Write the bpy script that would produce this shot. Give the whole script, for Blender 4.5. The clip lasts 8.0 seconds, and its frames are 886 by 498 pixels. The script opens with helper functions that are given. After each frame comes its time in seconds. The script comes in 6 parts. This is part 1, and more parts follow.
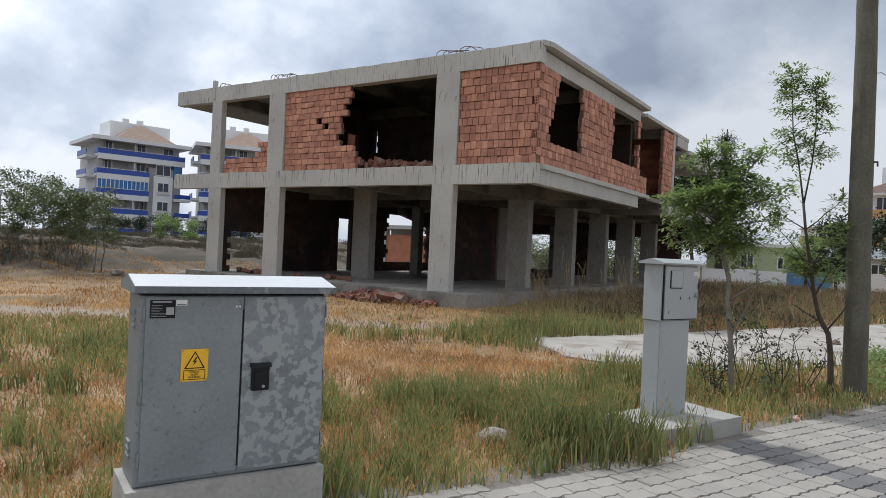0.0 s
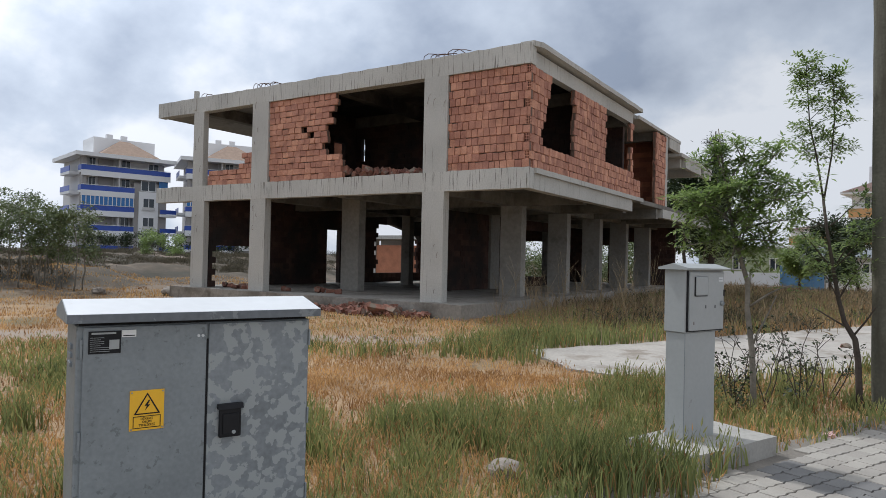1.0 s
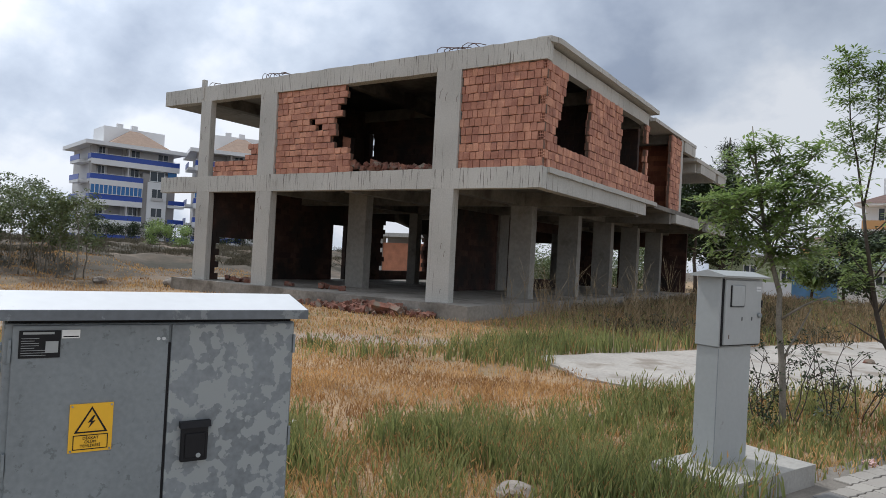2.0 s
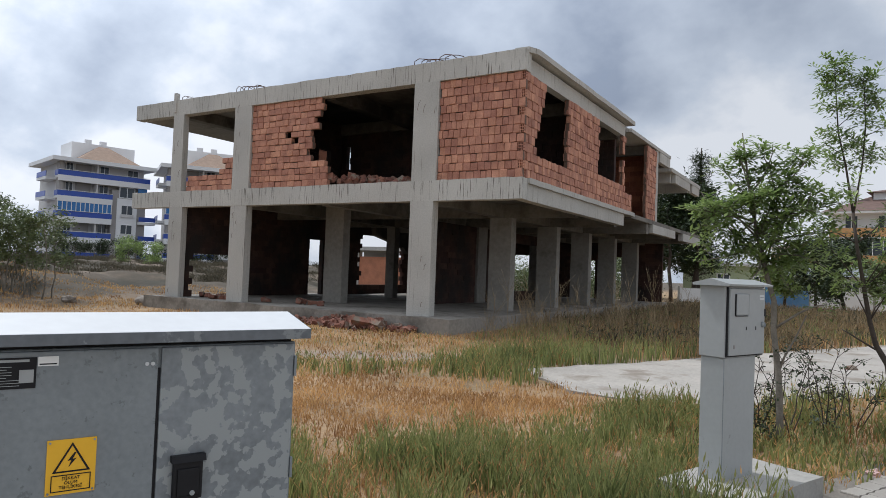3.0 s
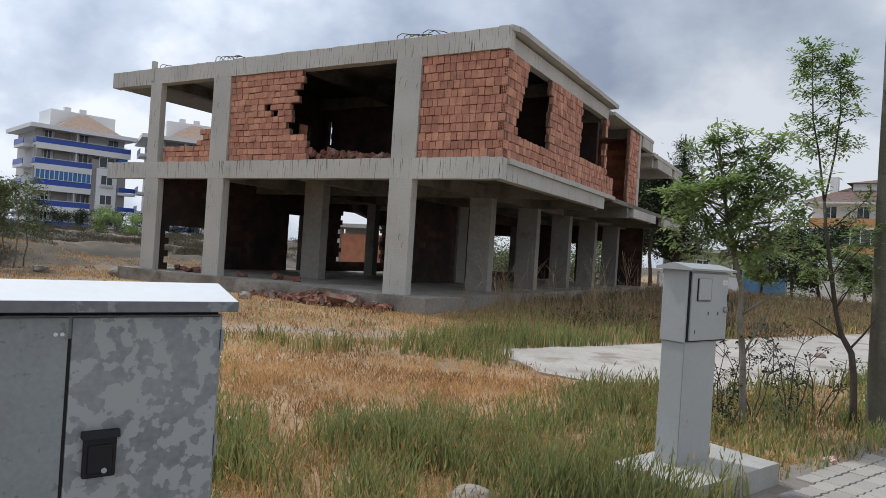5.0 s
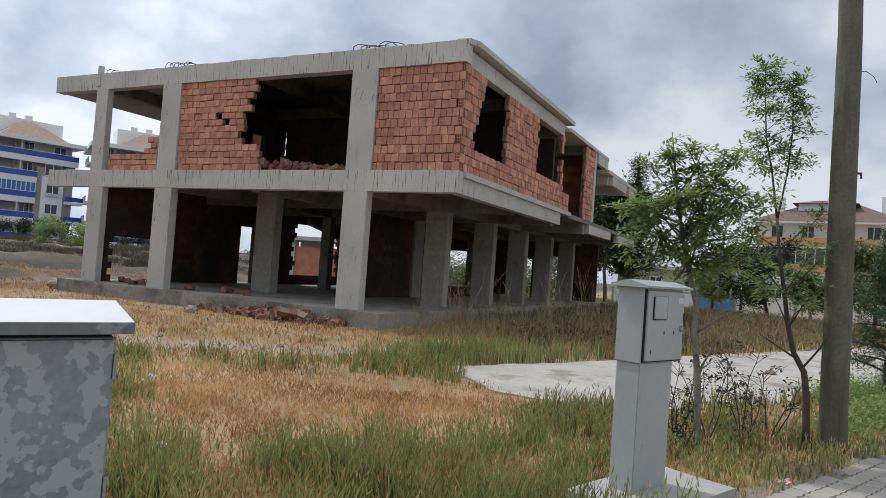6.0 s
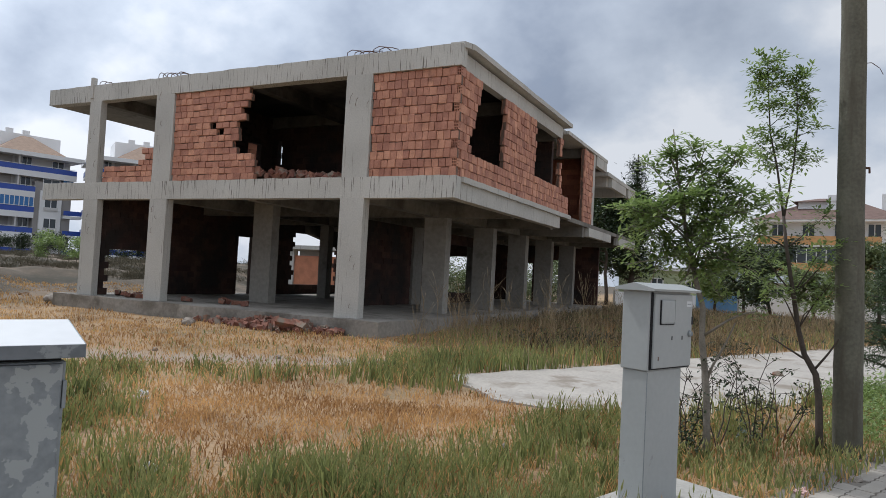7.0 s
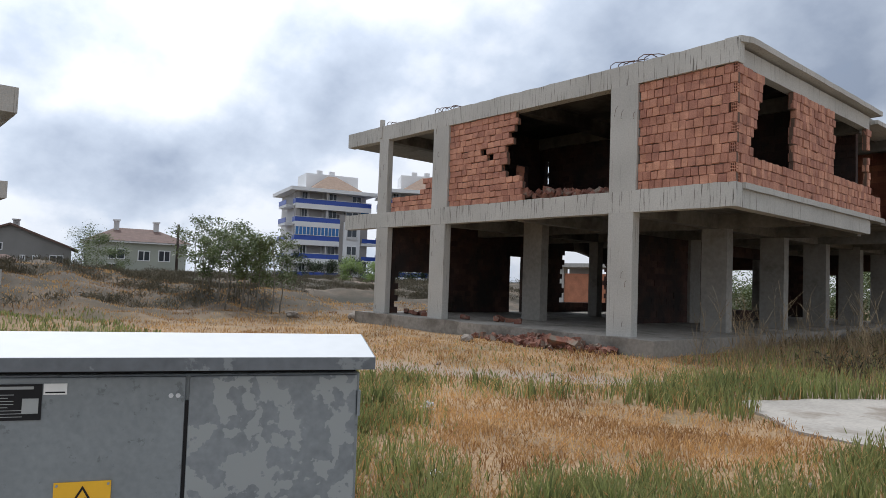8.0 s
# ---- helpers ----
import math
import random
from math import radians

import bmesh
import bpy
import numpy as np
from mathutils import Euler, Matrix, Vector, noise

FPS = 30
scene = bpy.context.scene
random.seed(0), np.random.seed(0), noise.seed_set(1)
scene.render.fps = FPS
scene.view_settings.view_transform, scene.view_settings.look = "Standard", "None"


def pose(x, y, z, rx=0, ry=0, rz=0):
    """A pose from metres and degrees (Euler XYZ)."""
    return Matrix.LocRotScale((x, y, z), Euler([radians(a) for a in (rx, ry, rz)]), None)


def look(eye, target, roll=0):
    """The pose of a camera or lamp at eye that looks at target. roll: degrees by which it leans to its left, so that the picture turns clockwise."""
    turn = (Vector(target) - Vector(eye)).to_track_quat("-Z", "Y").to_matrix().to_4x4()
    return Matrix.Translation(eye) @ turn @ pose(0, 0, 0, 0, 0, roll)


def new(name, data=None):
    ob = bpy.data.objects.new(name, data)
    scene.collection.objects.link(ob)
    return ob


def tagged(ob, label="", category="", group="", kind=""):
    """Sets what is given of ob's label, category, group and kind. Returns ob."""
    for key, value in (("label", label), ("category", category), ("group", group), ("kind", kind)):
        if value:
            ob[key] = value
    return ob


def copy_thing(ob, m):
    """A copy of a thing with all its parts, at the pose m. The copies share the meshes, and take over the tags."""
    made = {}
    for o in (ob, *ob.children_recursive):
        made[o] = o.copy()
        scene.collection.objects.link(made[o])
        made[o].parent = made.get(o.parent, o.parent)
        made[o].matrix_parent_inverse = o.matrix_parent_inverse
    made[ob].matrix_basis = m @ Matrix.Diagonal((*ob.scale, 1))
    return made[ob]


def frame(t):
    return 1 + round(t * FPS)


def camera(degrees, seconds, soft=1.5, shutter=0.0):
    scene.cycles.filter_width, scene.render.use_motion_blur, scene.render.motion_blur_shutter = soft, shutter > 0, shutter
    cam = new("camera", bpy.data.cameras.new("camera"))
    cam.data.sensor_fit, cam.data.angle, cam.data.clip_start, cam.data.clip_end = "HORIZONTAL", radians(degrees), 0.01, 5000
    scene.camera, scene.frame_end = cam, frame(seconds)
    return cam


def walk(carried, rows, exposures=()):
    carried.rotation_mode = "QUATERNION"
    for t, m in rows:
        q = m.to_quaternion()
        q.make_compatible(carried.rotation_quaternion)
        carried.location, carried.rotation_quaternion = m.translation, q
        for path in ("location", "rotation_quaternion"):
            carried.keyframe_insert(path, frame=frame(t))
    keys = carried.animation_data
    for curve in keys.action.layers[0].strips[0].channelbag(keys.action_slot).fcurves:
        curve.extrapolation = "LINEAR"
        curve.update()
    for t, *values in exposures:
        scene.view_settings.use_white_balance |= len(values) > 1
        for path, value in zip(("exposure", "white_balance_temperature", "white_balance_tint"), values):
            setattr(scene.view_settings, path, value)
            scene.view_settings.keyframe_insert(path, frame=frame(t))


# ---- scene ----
cam = camera(66.4, 8.0, soft=0.8)
PATH = [
    (0, (0.476, 0.305, 1.557), (-0.632, 1.97, 1.554), 2.7),
    (0.5, (0.331, 0.55, 1.559), (-0.809, 2.192, 1.488), 4.2),
    (1, (0.093, 0.762, 1.559), (-0.99, 2.443, 1.584), 1.3),
    (1.2, (0.002, 0.839, 1.554), (-1.051, 2.539, 1.555), 1.4),
    (2.3, (-0.237, 1.224, 1.545), (-1.345, 2.888, 1.582), 3.5),
    (2.5, (-0.282, 1.236, 1.553), (-1.342, 2.932, 1.613), 2.6),
    (3, (-0.409, 1.248, 1.534), (-1.447, 2.956, 1.599), 2.2),
    (3.5, (-0.417, 1.274, 1.536), (-1.466, 2.976, 1.605), 3.3),
    (4, (-0.409, 1.314, 1.535), (-1.418, 3.04, 1.583), 3.7),
    (5.5, (-0.304, 1.526, 1.524), (-1.29, 3.266, 1.523), 3.9),
    (6, (-0.387, 1.679, 1.533), (-1.276, 3.47, 1.591), 4.2),
    (6.5, (-0.443, 1.8, 1.54), (-1.305, 3.603, 1.622), 2.7),
    (7, (-0.449, 1.881, 1.539), (-1.339, 3.67, 1.615), 3.0),
    (7.5, (-0.44, 1.933, 1.549), (-1.426, 3.671, 1.625), 3.3),
    (7.7, (-0.45, 1.936, 1.543), (-1.573, 3.590, 1.606), 3.0),
    (7.8, (-0.456, 1.937, 1.54), (-1.699, 3.502, 1.604), 3.1),
    (8, (-0.489, 1.935, 1.532), (-1.997, 3.246, 1.626), 2.0),
]
walk(cam, [(t, look(eye, target, roll)) for t, eye, target, roll in PATH],
     exposures=[(0.0, -0.13, 6050, 10), (8.0, -0.13, 6050, 10)])

# ---- light ----
SUN_ELEV, SUN_DIR = radians(56), Vector((-1.0, 0.12, 0)).normalized()
world = bpy.data.worlds.new("world")
scene.world = world
world.use_nodes = True


def make_sky():
    nt = world.node_tree
    nt.nodes.clear()
    N, L = nt.nodes.new, nt.links.new
    out, bg = N("ShaderNodeOutputWorld"), N("ShaderNodeBackground")
    sky = N("ShaderNodeTexSky")
    sky.sky_type, sky.sun_disc = "NISHITA", False
    sky.sun_elevation = SUN_ELEV
    sky.sun_rotation = math.atan2(SUN_DIR.x, SUN_DIR.y)
    sky.air_density, sky.dust_density = 1.0, 2.0
    tc = N("ShaderNodeTexCoord")
    sep = N("ShaderNodeSeparateXYZ")
    L(tc.outputs["Generated"], sep.inputs[0])
    den = N("ShaderNodeMath"); den.operation = "MAXIMUM"; den.inputs[1].default_value = 0.0
    L(sep.outputs["Z"], den.inputs[0])
    add = N("ShaderNodeMath"); add.operation = "ADD"; add.inputs[1].default_value = 0.62
    L(den.outputs[0], add.inputs[0])
    cx = N("ShaderNodeMath"); cx.operation = "DIVIDE"
    cy = N("ShaderNodeMath"); cy.operation = "DIVIDE"
    L(sep.outputs["X"], cx.inputs[0]); L(add.outputs[0], cx.inputs[1])
    L(sep.outputs["Y"], cy.inputs[0]); L(add.outputs[0], cy.inputs[1])
    com = N("ShaderNodeCombineXYZ")
    L(cx.outputs[0], com.inputs[0]); L(cy.outputs[0], com.inputs[1])
    # cloud cover
    n1 = N("ShaderNodeTexNoise")
    n1.inputs["Scale"].default_value, n1.inputs["Detail"].default_value = 1.5, 7
    n1.inputs["Roughness"].default_value, n1.inputs["Distortion"].default_value = 0.54, 0.15
    L(com.outputs[0], n1.inputs["Vector"])
    cover = N("ShaderNodeMapRange")
    cover.inputs[1].default_value, cover.inputs[2].default_value = 0.27, 0.43
    L(n1.outputs["Fac"], cover.inputs[0])
    # grey undersides
    n2 = N("ShaderNodeTexNoise")
    n2.inputs["Scale"].default_value, n2.inputs["Detail"].default_value = 2.3, 8
    n2.inputs["Roughness"].default_value = 0.52
    off = N("ShaderNodeVectorMath"); off.operation = "ADD"; off.inputs[1].default_value = (2.78, 7.12, 0.0)
    L(com.outputs[0], off.inputs[0]); L(off.outputs[0], n2.inputs["Vector"])
    ramp = N("ShaderNodeValToRGB")
    e = ramp.color_ramp.elements
    e[0].position, e[0].color = 0.44, (1.06, 1.07, 1.09, 1)
    e[1].position, e[1].color = 0.66, (0.42, 0.48, 0.59, 1)
    m = ramp.color_ramp.elements.new(0.52); m.color = (0.74, 0.80, 0.89, 1)
    # one heavy cloud high over the building, with an uneven edge
    heavy = N("ShaderNodeVectorMath"); heavy.operation = "DOT_PRODUCT"
    heavy.inputs[1].default_value = Vector((-math.sin(radians(35)) * math.cos(radians(42)), math.cos(radians(35)) * math.cos(radians(42)), math.sin(radians(42))))
    L(tc.outputs["Generated"], heavy.inputs[0])
    hm = N("ShaderNodeMapRange")
    hm.inputs[1].default_value, hm.inputs[2].default_value = math.cos(radians(24)), math.cos(radians(11))
    hm.inputs[3].default_value, hm.inputs[4].default_value = -0.045, 0.12
    L(heavy.outputs["Value"], hm.inputs[0])
    tot = N("ShaderNodeMath"); tot.operation = "ADD"
    L(n2.outputs["Fac"], tot.inputs[0]); L(hm.outputs[0], tot.inputs[1])
    L(tot.outputs[0], ramp.inputs[0])
    # clouds are brighter towards the sun
    dot = N("ShaderNodeVectorMath"); dot.operation = "DOT_PRODUCT"
    s = SUN_DIR * math.cos(SUN_ELEV) + Vector((0, 0, math.sin(SUN_ELEV)))
    dot.inputs[1].default_value = s
    L(tc.outputs["Generated"], dot.inputs[0])
    gl = N("ShaderNodeMapRange")
    gl.inputs[1].default_value, gl.inputs[2].default_value = 0.40, 0.82
    gl.inputs[3].default_value, gl.inputs[4].default_value = 0.80, 1.32
    L(dot.outputs["Value"], gl.inputs[0])
    cl = N("ShaderNodeVectorMath"); cl.operation = "SCALE"
    L(ramp.outputs["Color"], cl.inputs[0]); L(gl.outputs[0], cl.inputs["Scale"])
    sk = N("ShaderNodeVectorMath"); sk.operation = "SCALE"; sk.inputs["Scale"].default_value = 0.10
    L(sky.outputs["Color"], sk.inputs[0])
    mix = N("ShaderNodeMix"); mix.data_type = "RGBA"
    L(cover.outputs[0], mix.inputs["Factor"])
    L(sk.outputs[0], mix.inputs["A"]); L(cl.outputs[0], mix.inputs["B"])
    L(mix.outputs["Result"], bg.inputs["Color"])
    bg.inputs["Strength"].default_value = 0.92
    L(bg.outputs[0], out.inputs[0])


make_sky()
sun_data = bpy.data.lights.new("sun", "SUN")
sun_data.energy, sun_data.angle, sun_data.color = 2.3, radians(2.5), (1.0, 0.965, 0.91)
sun = new("sun", sun_data)
sun.matrix_world = look(tuple(SUN_DIR * 30 * math.cos(SUN_ELEV) + Vector((0, 0, 30 * math.sin(SUN_ELEV)))), (0, 0, 0))


# ---- materials ----
def material(name, base, rough=0.8, metal=0.0, var=0.25, scale=1.5, fine=40.0, bump=0.3, bump_dist=0.01, tint=None,
             per="none", stain=None, stain_scale=0.6, stain_at=(0.55, 0.7), stain_rough=0.65, streak=0.0, per_range=(0.70, 1.24)):
    """A surface with two scales of variation, bump, optional stains and vertical streaks, and optional change from piece to piece."""
    m = bpy.data.materials.new(name)
    m.use_nodes = True
    nt = m.node_tree
    N, L = nt.nodes.new, nt.links.new
    b = nt.nodes["Principled BSDF"]
    b.inputs["Roughness"].default_value, b.inputs["Metallic"].default_value = rough, metal
    tc = N("ShaderNodeTexCoord")
    geo = N("ShaderNodeNewGeometry")
    pos = geo.outputs["Position"]
    n1 = N("ShaderNodeTexNoise"); n1.inputs["Scale"].default_value = scale; n1.inputs["Detail"].default_value = 6
    n2 = N("ShaderNodeTexNoise"); n2.inputs["Scale"].default_value = fine; n2.inputs["Detail"].default_value = 4
    L(pos, n1.inputs["Vector"]); L(pos, n2.inputs["Vector"])
    mean = N("ShaderNodeMath"); mean.operation = "MULTIPLY_ADD"; mean.inputs[1].default_value = 0.45
    half = N("ShaderNodeMath"); half.operation = "MULTIPLY"; half.inputs[1].default_value = 0.55
    L(n1.outputs["Fac"], half.inputs[0]); L(n2.outputs["Fac"], mean.inputs[0]); L(half.outputs[0], mean.inputs[2])
    rp = N("ShaderNodeValToRGB")
    e = rp.color_ramp.elements
    lo = [c * (1 - var) for c in base]
    hi = [min(1, c * (1 + var)) for c in (tint or base)]
    e[0].position, e[0].color = 0.34, (*lo, 1)
    e[1].position, e[1].color = 0.66, (*hi, 1)
    L(mean.outputs[0], rp.inputs[0])
    col = rp.outputs["Color"]
    if per != "none":
        if per == "island":
            rnd = geo.outputs["Random Per Island"]
        else:
            rnd = N("ShaderNodeObjectInfo").outputs["Random"]
        hsv = N("ShaderNodeHueSaturation")
        v = N("ShaderNodeMapRange"); v.inputs[3].default_value, v.inputs[4].default_value = per_range
        h = N("ShaderNodeMapRange"); h.inputs[3].default_value, h.inputs[4].default_value = 0.495, 0.505
        L(rnd, v.inputs[0]); L(rnd, h.inputs[0])
        L(v.outputs[0], hsv.inputs["Value"]); L(h.outputs[0], hsv.inputs["Hue"]); L(col, hsv.inputs["Color"])
        col = hsv.outputs["Color"]
    if stain:
        n3 = N("ShaderNodeTexNoise"); n3.inputs["Scale"].default_value = stain_scale; n3.inputs["Detail"].default_value = 8
        n3.inputs["Roughness"].default_value = stain_rough
        if streak:
            mp = N("ShaderNodeMapping"); mp.inputs["Scale"].default_value = (1, 1, streak)
            L(pos, mp.inputs["Vector"]); L(mp.outputs[0], n3.inputs["Vector"])
        else:
            L(pos, n3.inputs["Vector"])
        mr = N("ShaderNodeMapRange"); mr.inputs[1].default_value, mr.inputs[2].default_value = stain_at
        L(n3.outputs["Fac"], mr.inputs[0])
        mx = N("ShaderNodeMix"); mx.data_type = "RGBA"
        L(mr.outputs[0], mx.inputs["Factor"]); L(col, mx.inputs["A"]); mx.inputs["B"].default_value = (*stain, 1)
        col = mx.outputs["Result"]
    L(col, b.inputs["Base Color"])
    if bump:
        bp = N("ShaderNodeBump"); bp.inputs["Strength"].default_value, bp.inputs["Distance"].default_value = bump, bump_dist
        L(mean.outputs[0], bp.inputs["Height"]); L(bp.outputs[0], b.inputs["Normal"])
    return m


def leafy(name, dark, light, rough=0.55, through_light=0.25, patch=0.9):
    """Foliage: each leaf or blade differs, and lets some light through."""
    m = bpy.data.materials.new(name)
    m.use_nodes = True
    nt = m.node_tree
    N, L = nt.nodes.new, nt.links.new
    b, out = nt.nodes["Principled BSDF"], nt.nodes["Material Output"]
    geo = N("ShaderNodeNewGeometry")
    rp = N("ShaderNodeValToRGB")
    rp.color_ramp.elements[0].color, rp.color_ramp.elements[1].color = (*dark, 1), (*light, 1)
    nz = N("ShaderNodeTexNoise"); nz.inputs["Scale"].default_value = 0.9; nz.inputs["Detail"].default_value = 3
    L(geo.outputs["Position"], nz.inputs["Vector"])
    a = N("ShaderNodeMath"); a.operation = "MULTIPLY_ADD"; a.inputs[1].default_value = 0.6
    s = N("ShaderNodeMath"); s.operation = "MULTIPLY_ADD"; s.inputs[1].default_value = patch; s.inputs[2].default_value = 0.25 - patch / 2
    L(nz.outputs["Fac"], s.inputs[0])
    L(geo.outputs["Random Per Island"], a.inputs[0]); L(s.outputs[0], a.inputs[2]); L(a.outputs[0], rp.inputs[0])
    L(rp.outputs["Color"], b.inputs["Base Color"])
    b.inputs["Roughness"].default_value = rough
    tr = N("ShaderNodeBsdfTranslucent"); L(rp.outputs["Color"], tr.inputs["Color"])
    mx = N("ShaderNodeMixShader"); mx.inputs[0].default_value = through_light
    L(b.outputs[0], mx.inputs[1]); L(tr.outputs[0], mx.inputs[2]); L(mx.outputs[0], out.inputs[0])
    return m


CONCRETE = material("weathered_concrete", (0.485, 0.475, 0.445), 0.9, var=0.16, scale=0.6, fine=28, bump=0.6, bump_dist=0.012,
                    stain=(0.20, 0.185, 0.16), stain_scale=22.0, stain_at=(0.60, 0.66), streak=0.03)
BEAM = material("drip_streaked_concrete", (0.515, 0.505, 0.472), 0.9, var=0.16, scale=0.6, fine=28, bump=0.6, bump_dist=0.012,
                stain=(0.13, 0.118, 0.10), stain_scale=26.0, stain_at=(0.565, 0.615), streak=0.035)
# Dark grey floor base with broad darker blotches.
FLOOR = material("dark_floor_concrete", (0.29, 0.27, 0.24), 0.92, var=0.25, scale=0.9, fine=12, bump=0.5, bump_dist=0.02,
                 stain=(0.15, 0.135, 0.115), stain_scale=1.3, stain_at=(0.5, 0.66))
# Grimy soffit; its base is also lowered for the shade under the slab.
SOFFIT = material("grimy_shaded_soffit", (0.195, 0.183, 0.163), 0.92, var=0.25, scale=0.8, fine=9, bump=0.4, bump_dist=0.02,
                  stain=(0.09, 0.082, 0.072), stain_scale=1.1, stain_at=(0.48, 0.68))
# Blackened concrete: soot blotches plus the deep room's shade in one colour.
SOOT_SHADE = material("soot_and_shade_concrete", (0.11, 0.10, 0.09), 0.95, var=0.3, scale=0.7, fine=9, bump=0.4, bump_dist=0.02,
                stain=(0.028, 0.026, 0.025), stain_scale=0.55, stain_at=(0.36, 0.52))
# Base tone below the front concrete: the inner columns' shade is in it.
SLAB = material("rough_concrete_shade_tone", (0.29, 0.277, 0.252), 0.9, var=0.2, scale=0.7, fine=9, bump=0.4, bump_dist=0.02,
                stain=(0.15, 0.14, 0.125), stain_scale=1.2, stain_at=(0.56, 0.75))
BRICK = material("hollow_clay_brick", (0.43, 0.19, 0.128), 0.9, var=0.22, scale=3.0, fine=45, bump=0.7, bump_dist=0.008,
                 tint=(0.52, 0.265, 0.185), per="object", per_range=(0.78, 1.17), stain=(0.24, 0.115, 0.085), stain_scale=2.5, stain_at=(0.56, 0.72))
BRICK_JOIN = material("stacked_brick", (0.40, 0.16, 0.095), 0.9, var=0.25, scale=2.0, fine=30, bump=0.5, per="island")
# Inner brick darkened so that its colour carries the unlit rooms' shade.
BRICK_DARK = material("shade_dark_brick", (0.075, 0.038, 0.03), 0.95, var=0.3, scale=1.0, fine=20, bump=0.5, per="island",
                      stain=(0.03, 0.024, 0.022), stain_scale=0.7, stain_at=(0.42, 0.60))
# Near-black clay stands for the shade deep in the brick's cells.
HOLLOW = material("brick_cavity_shade", (0.06, 0.025, 0.018), 0.95, var=0.2, bump=0)
MORTAR = material("mortar", (0.15, 0.098, 0.075), 0.95, var=0.25, scale=4, fine=50, bump=0.4)
RUST = material("rusted_steel", (0.11, 0.055, 0.035), 0.8, metal=0.3, var=0.3, scale=12, bump=0.2)
GALV = material("galvanised_sheet", (0.225, 0.248, 0.265), 0.5, metal=0.35, var=0.22, scale=5, fine=45, bump=0.05,
                stain=(0.335, 0.360, 0.368), stain_scale=20.0, stain_at=(0.495, 0.510), stain_rough=0.5)
GALV_PLAIN = material("grey_sheet_metal", (0.235, 0.26, 0.275), 0.5, metal=0.35, var=0.14, scale=4, fine=60, bump=0.05,
                      stain=(0.17, 0.19, 0.20), stain_scale=26.0, stain_at=(0.60, 0.64))
LID = material("pale_metal_lid", (0.62, 0.635, 0.645), 0.55, metal=0.0, var=0.05, scale=2, fine=20, bump=0.05,
               stain=(0.5, 0.48, 0.43), stain_scale=9, stain_at=(0.66, 0.76))
PAINT_GREY = material("light_grey_paint", (0.36, 0.375, 0.375), 0.45, var=0.06, scale=3, fine=30, bump=0.05,
                      stain=(0.24, 0.24, 0.235), stain_scale=11, stain_at=(0.66, 0.74))
BLACK = material("black_plastic", (0.012, 0.012, 0.014), 0.55, var=0.2, bump=0)
BLACK.node_tree.nodes["Principled BSDF"].inputs["Specular IOR Level"].default_value = 0.25
RIM = material("dark_folded_sheet", (0.15, 0.165, 0.182), 0.5, metal=0.35, var=0.2, scale=6, fine=40, bump=0.05,
               stain=(0.24, 0.26, 0.27), stain_scale=14.0, stain_at=(0.56, 0.60))
YELLOW = material("yellow_sign_plate", (0.85, 0.47, 0.02), 0.5, var=0.04, bump=0)
WHITE = material("white_paint", (0.78, 0.78, 0.76), 0.6, var=0.05, bump=0.1)
PLINTH = material("cast_concrete_plinth", (0.37, 0.355, 0.325), 0.9, var=0.15, scale=3, fine=40, bump=0.5,
                  stain=(0.26, 0.24, 0.21), stain_scale=4, stain_at=(0.55, 0.72))
PAVER = material("grey_paver", (0.335, 0.31, 0.275), 0.9, var=0.12, scale=3, fine=90, bump=0.4, bump_dist=0.003, per="object", per_range=(0.90, 1.08),
                 stain=(0.30, 0.27, 0.235), stain_scale=1.6, stain_at=(0.52, 0.72))
PAVER_JOIN = material("grey_paver_far", (0.335, 0.31, 0.275), 0.9, var=0.12, scale=3, fine=90, bump=0.3, per="island", per_range=(0.90, 1.08),
                      stain=(0.30, 0.27, 0.235), stain_scale=1.6, stain_at=(0.52, 0.72))
PAVER_DARK = material("dark_paver", (0.17, 0.165, 0.16), 0.9, var=0.12, scale=3, fine=90, bump=0.4, bump_dist=0.003, per="object", per_range=(0.88, 1.1))
BED = material("sandy_joint_bed", (0.20, 0.18, 0.155), 0.95, var=0.25, scale=5, fine=60, bump=0.5)
POLE = material("weathered_pole_timber", (0.125, 0.12, 0.092), 0.9, var=0.3, scale=3, fine=35, bump=0.6,
                stain=(0.085, 0.075, 0.055), stain_scale=7, stain_at=(0.5, 0.68), streak=0.12)
BARK = material("young_bark", (0.20, 0.18, 0.15), 0.9, var=0.3, scale=8, fine=60, bump=0.5)
BARK_DARK = material("dark_bark", (0.07, 0.055, 0.045), 0.9, var=0.3, scale=8, fine=40, bump=0.5)
LEAF = leafy("ash_leaves", (0.085, 0.15, 0.038), (0.35, 0.45, 0.155), rough=0.34, through_light=0.48)
LEAF_DARK = leafy("dark_foliage", (0.010, 0.022, 0.008), (0.055, 0.085, 0.028), through_light=0.1)
LEAF_FAR = leafy("dull_leaves", (0.055, 0.085, 0.035), (0.20, 0.24, 0.10))
NEEDLE = leafy("pine_needles", (0.022, 0.045, 0.018), (0.075, 0.12, 0.05), through_light=0.1)
GREEN = leafy("green_grass", (0.038, 0.062, 0.018), (0.40, 0.43, 0.16), through_light=0.42)
DRY = leafy("dry_grass", (0.20, 0.085, 0.028), (0.80, 0.52, 0.235), rough=0.7, through_light=0.3, patch=2.0)
WEED = leafy("weed_stalks", (0.14, 0.105, 0.055), (0.46, 0.35, 0.21), rough=0.8, through_light=0.15)
SCRUB = leafy("scrub", (0.03, 0.032, 0.018), (0.105, 0.105, 0.055), through_light=0.15)
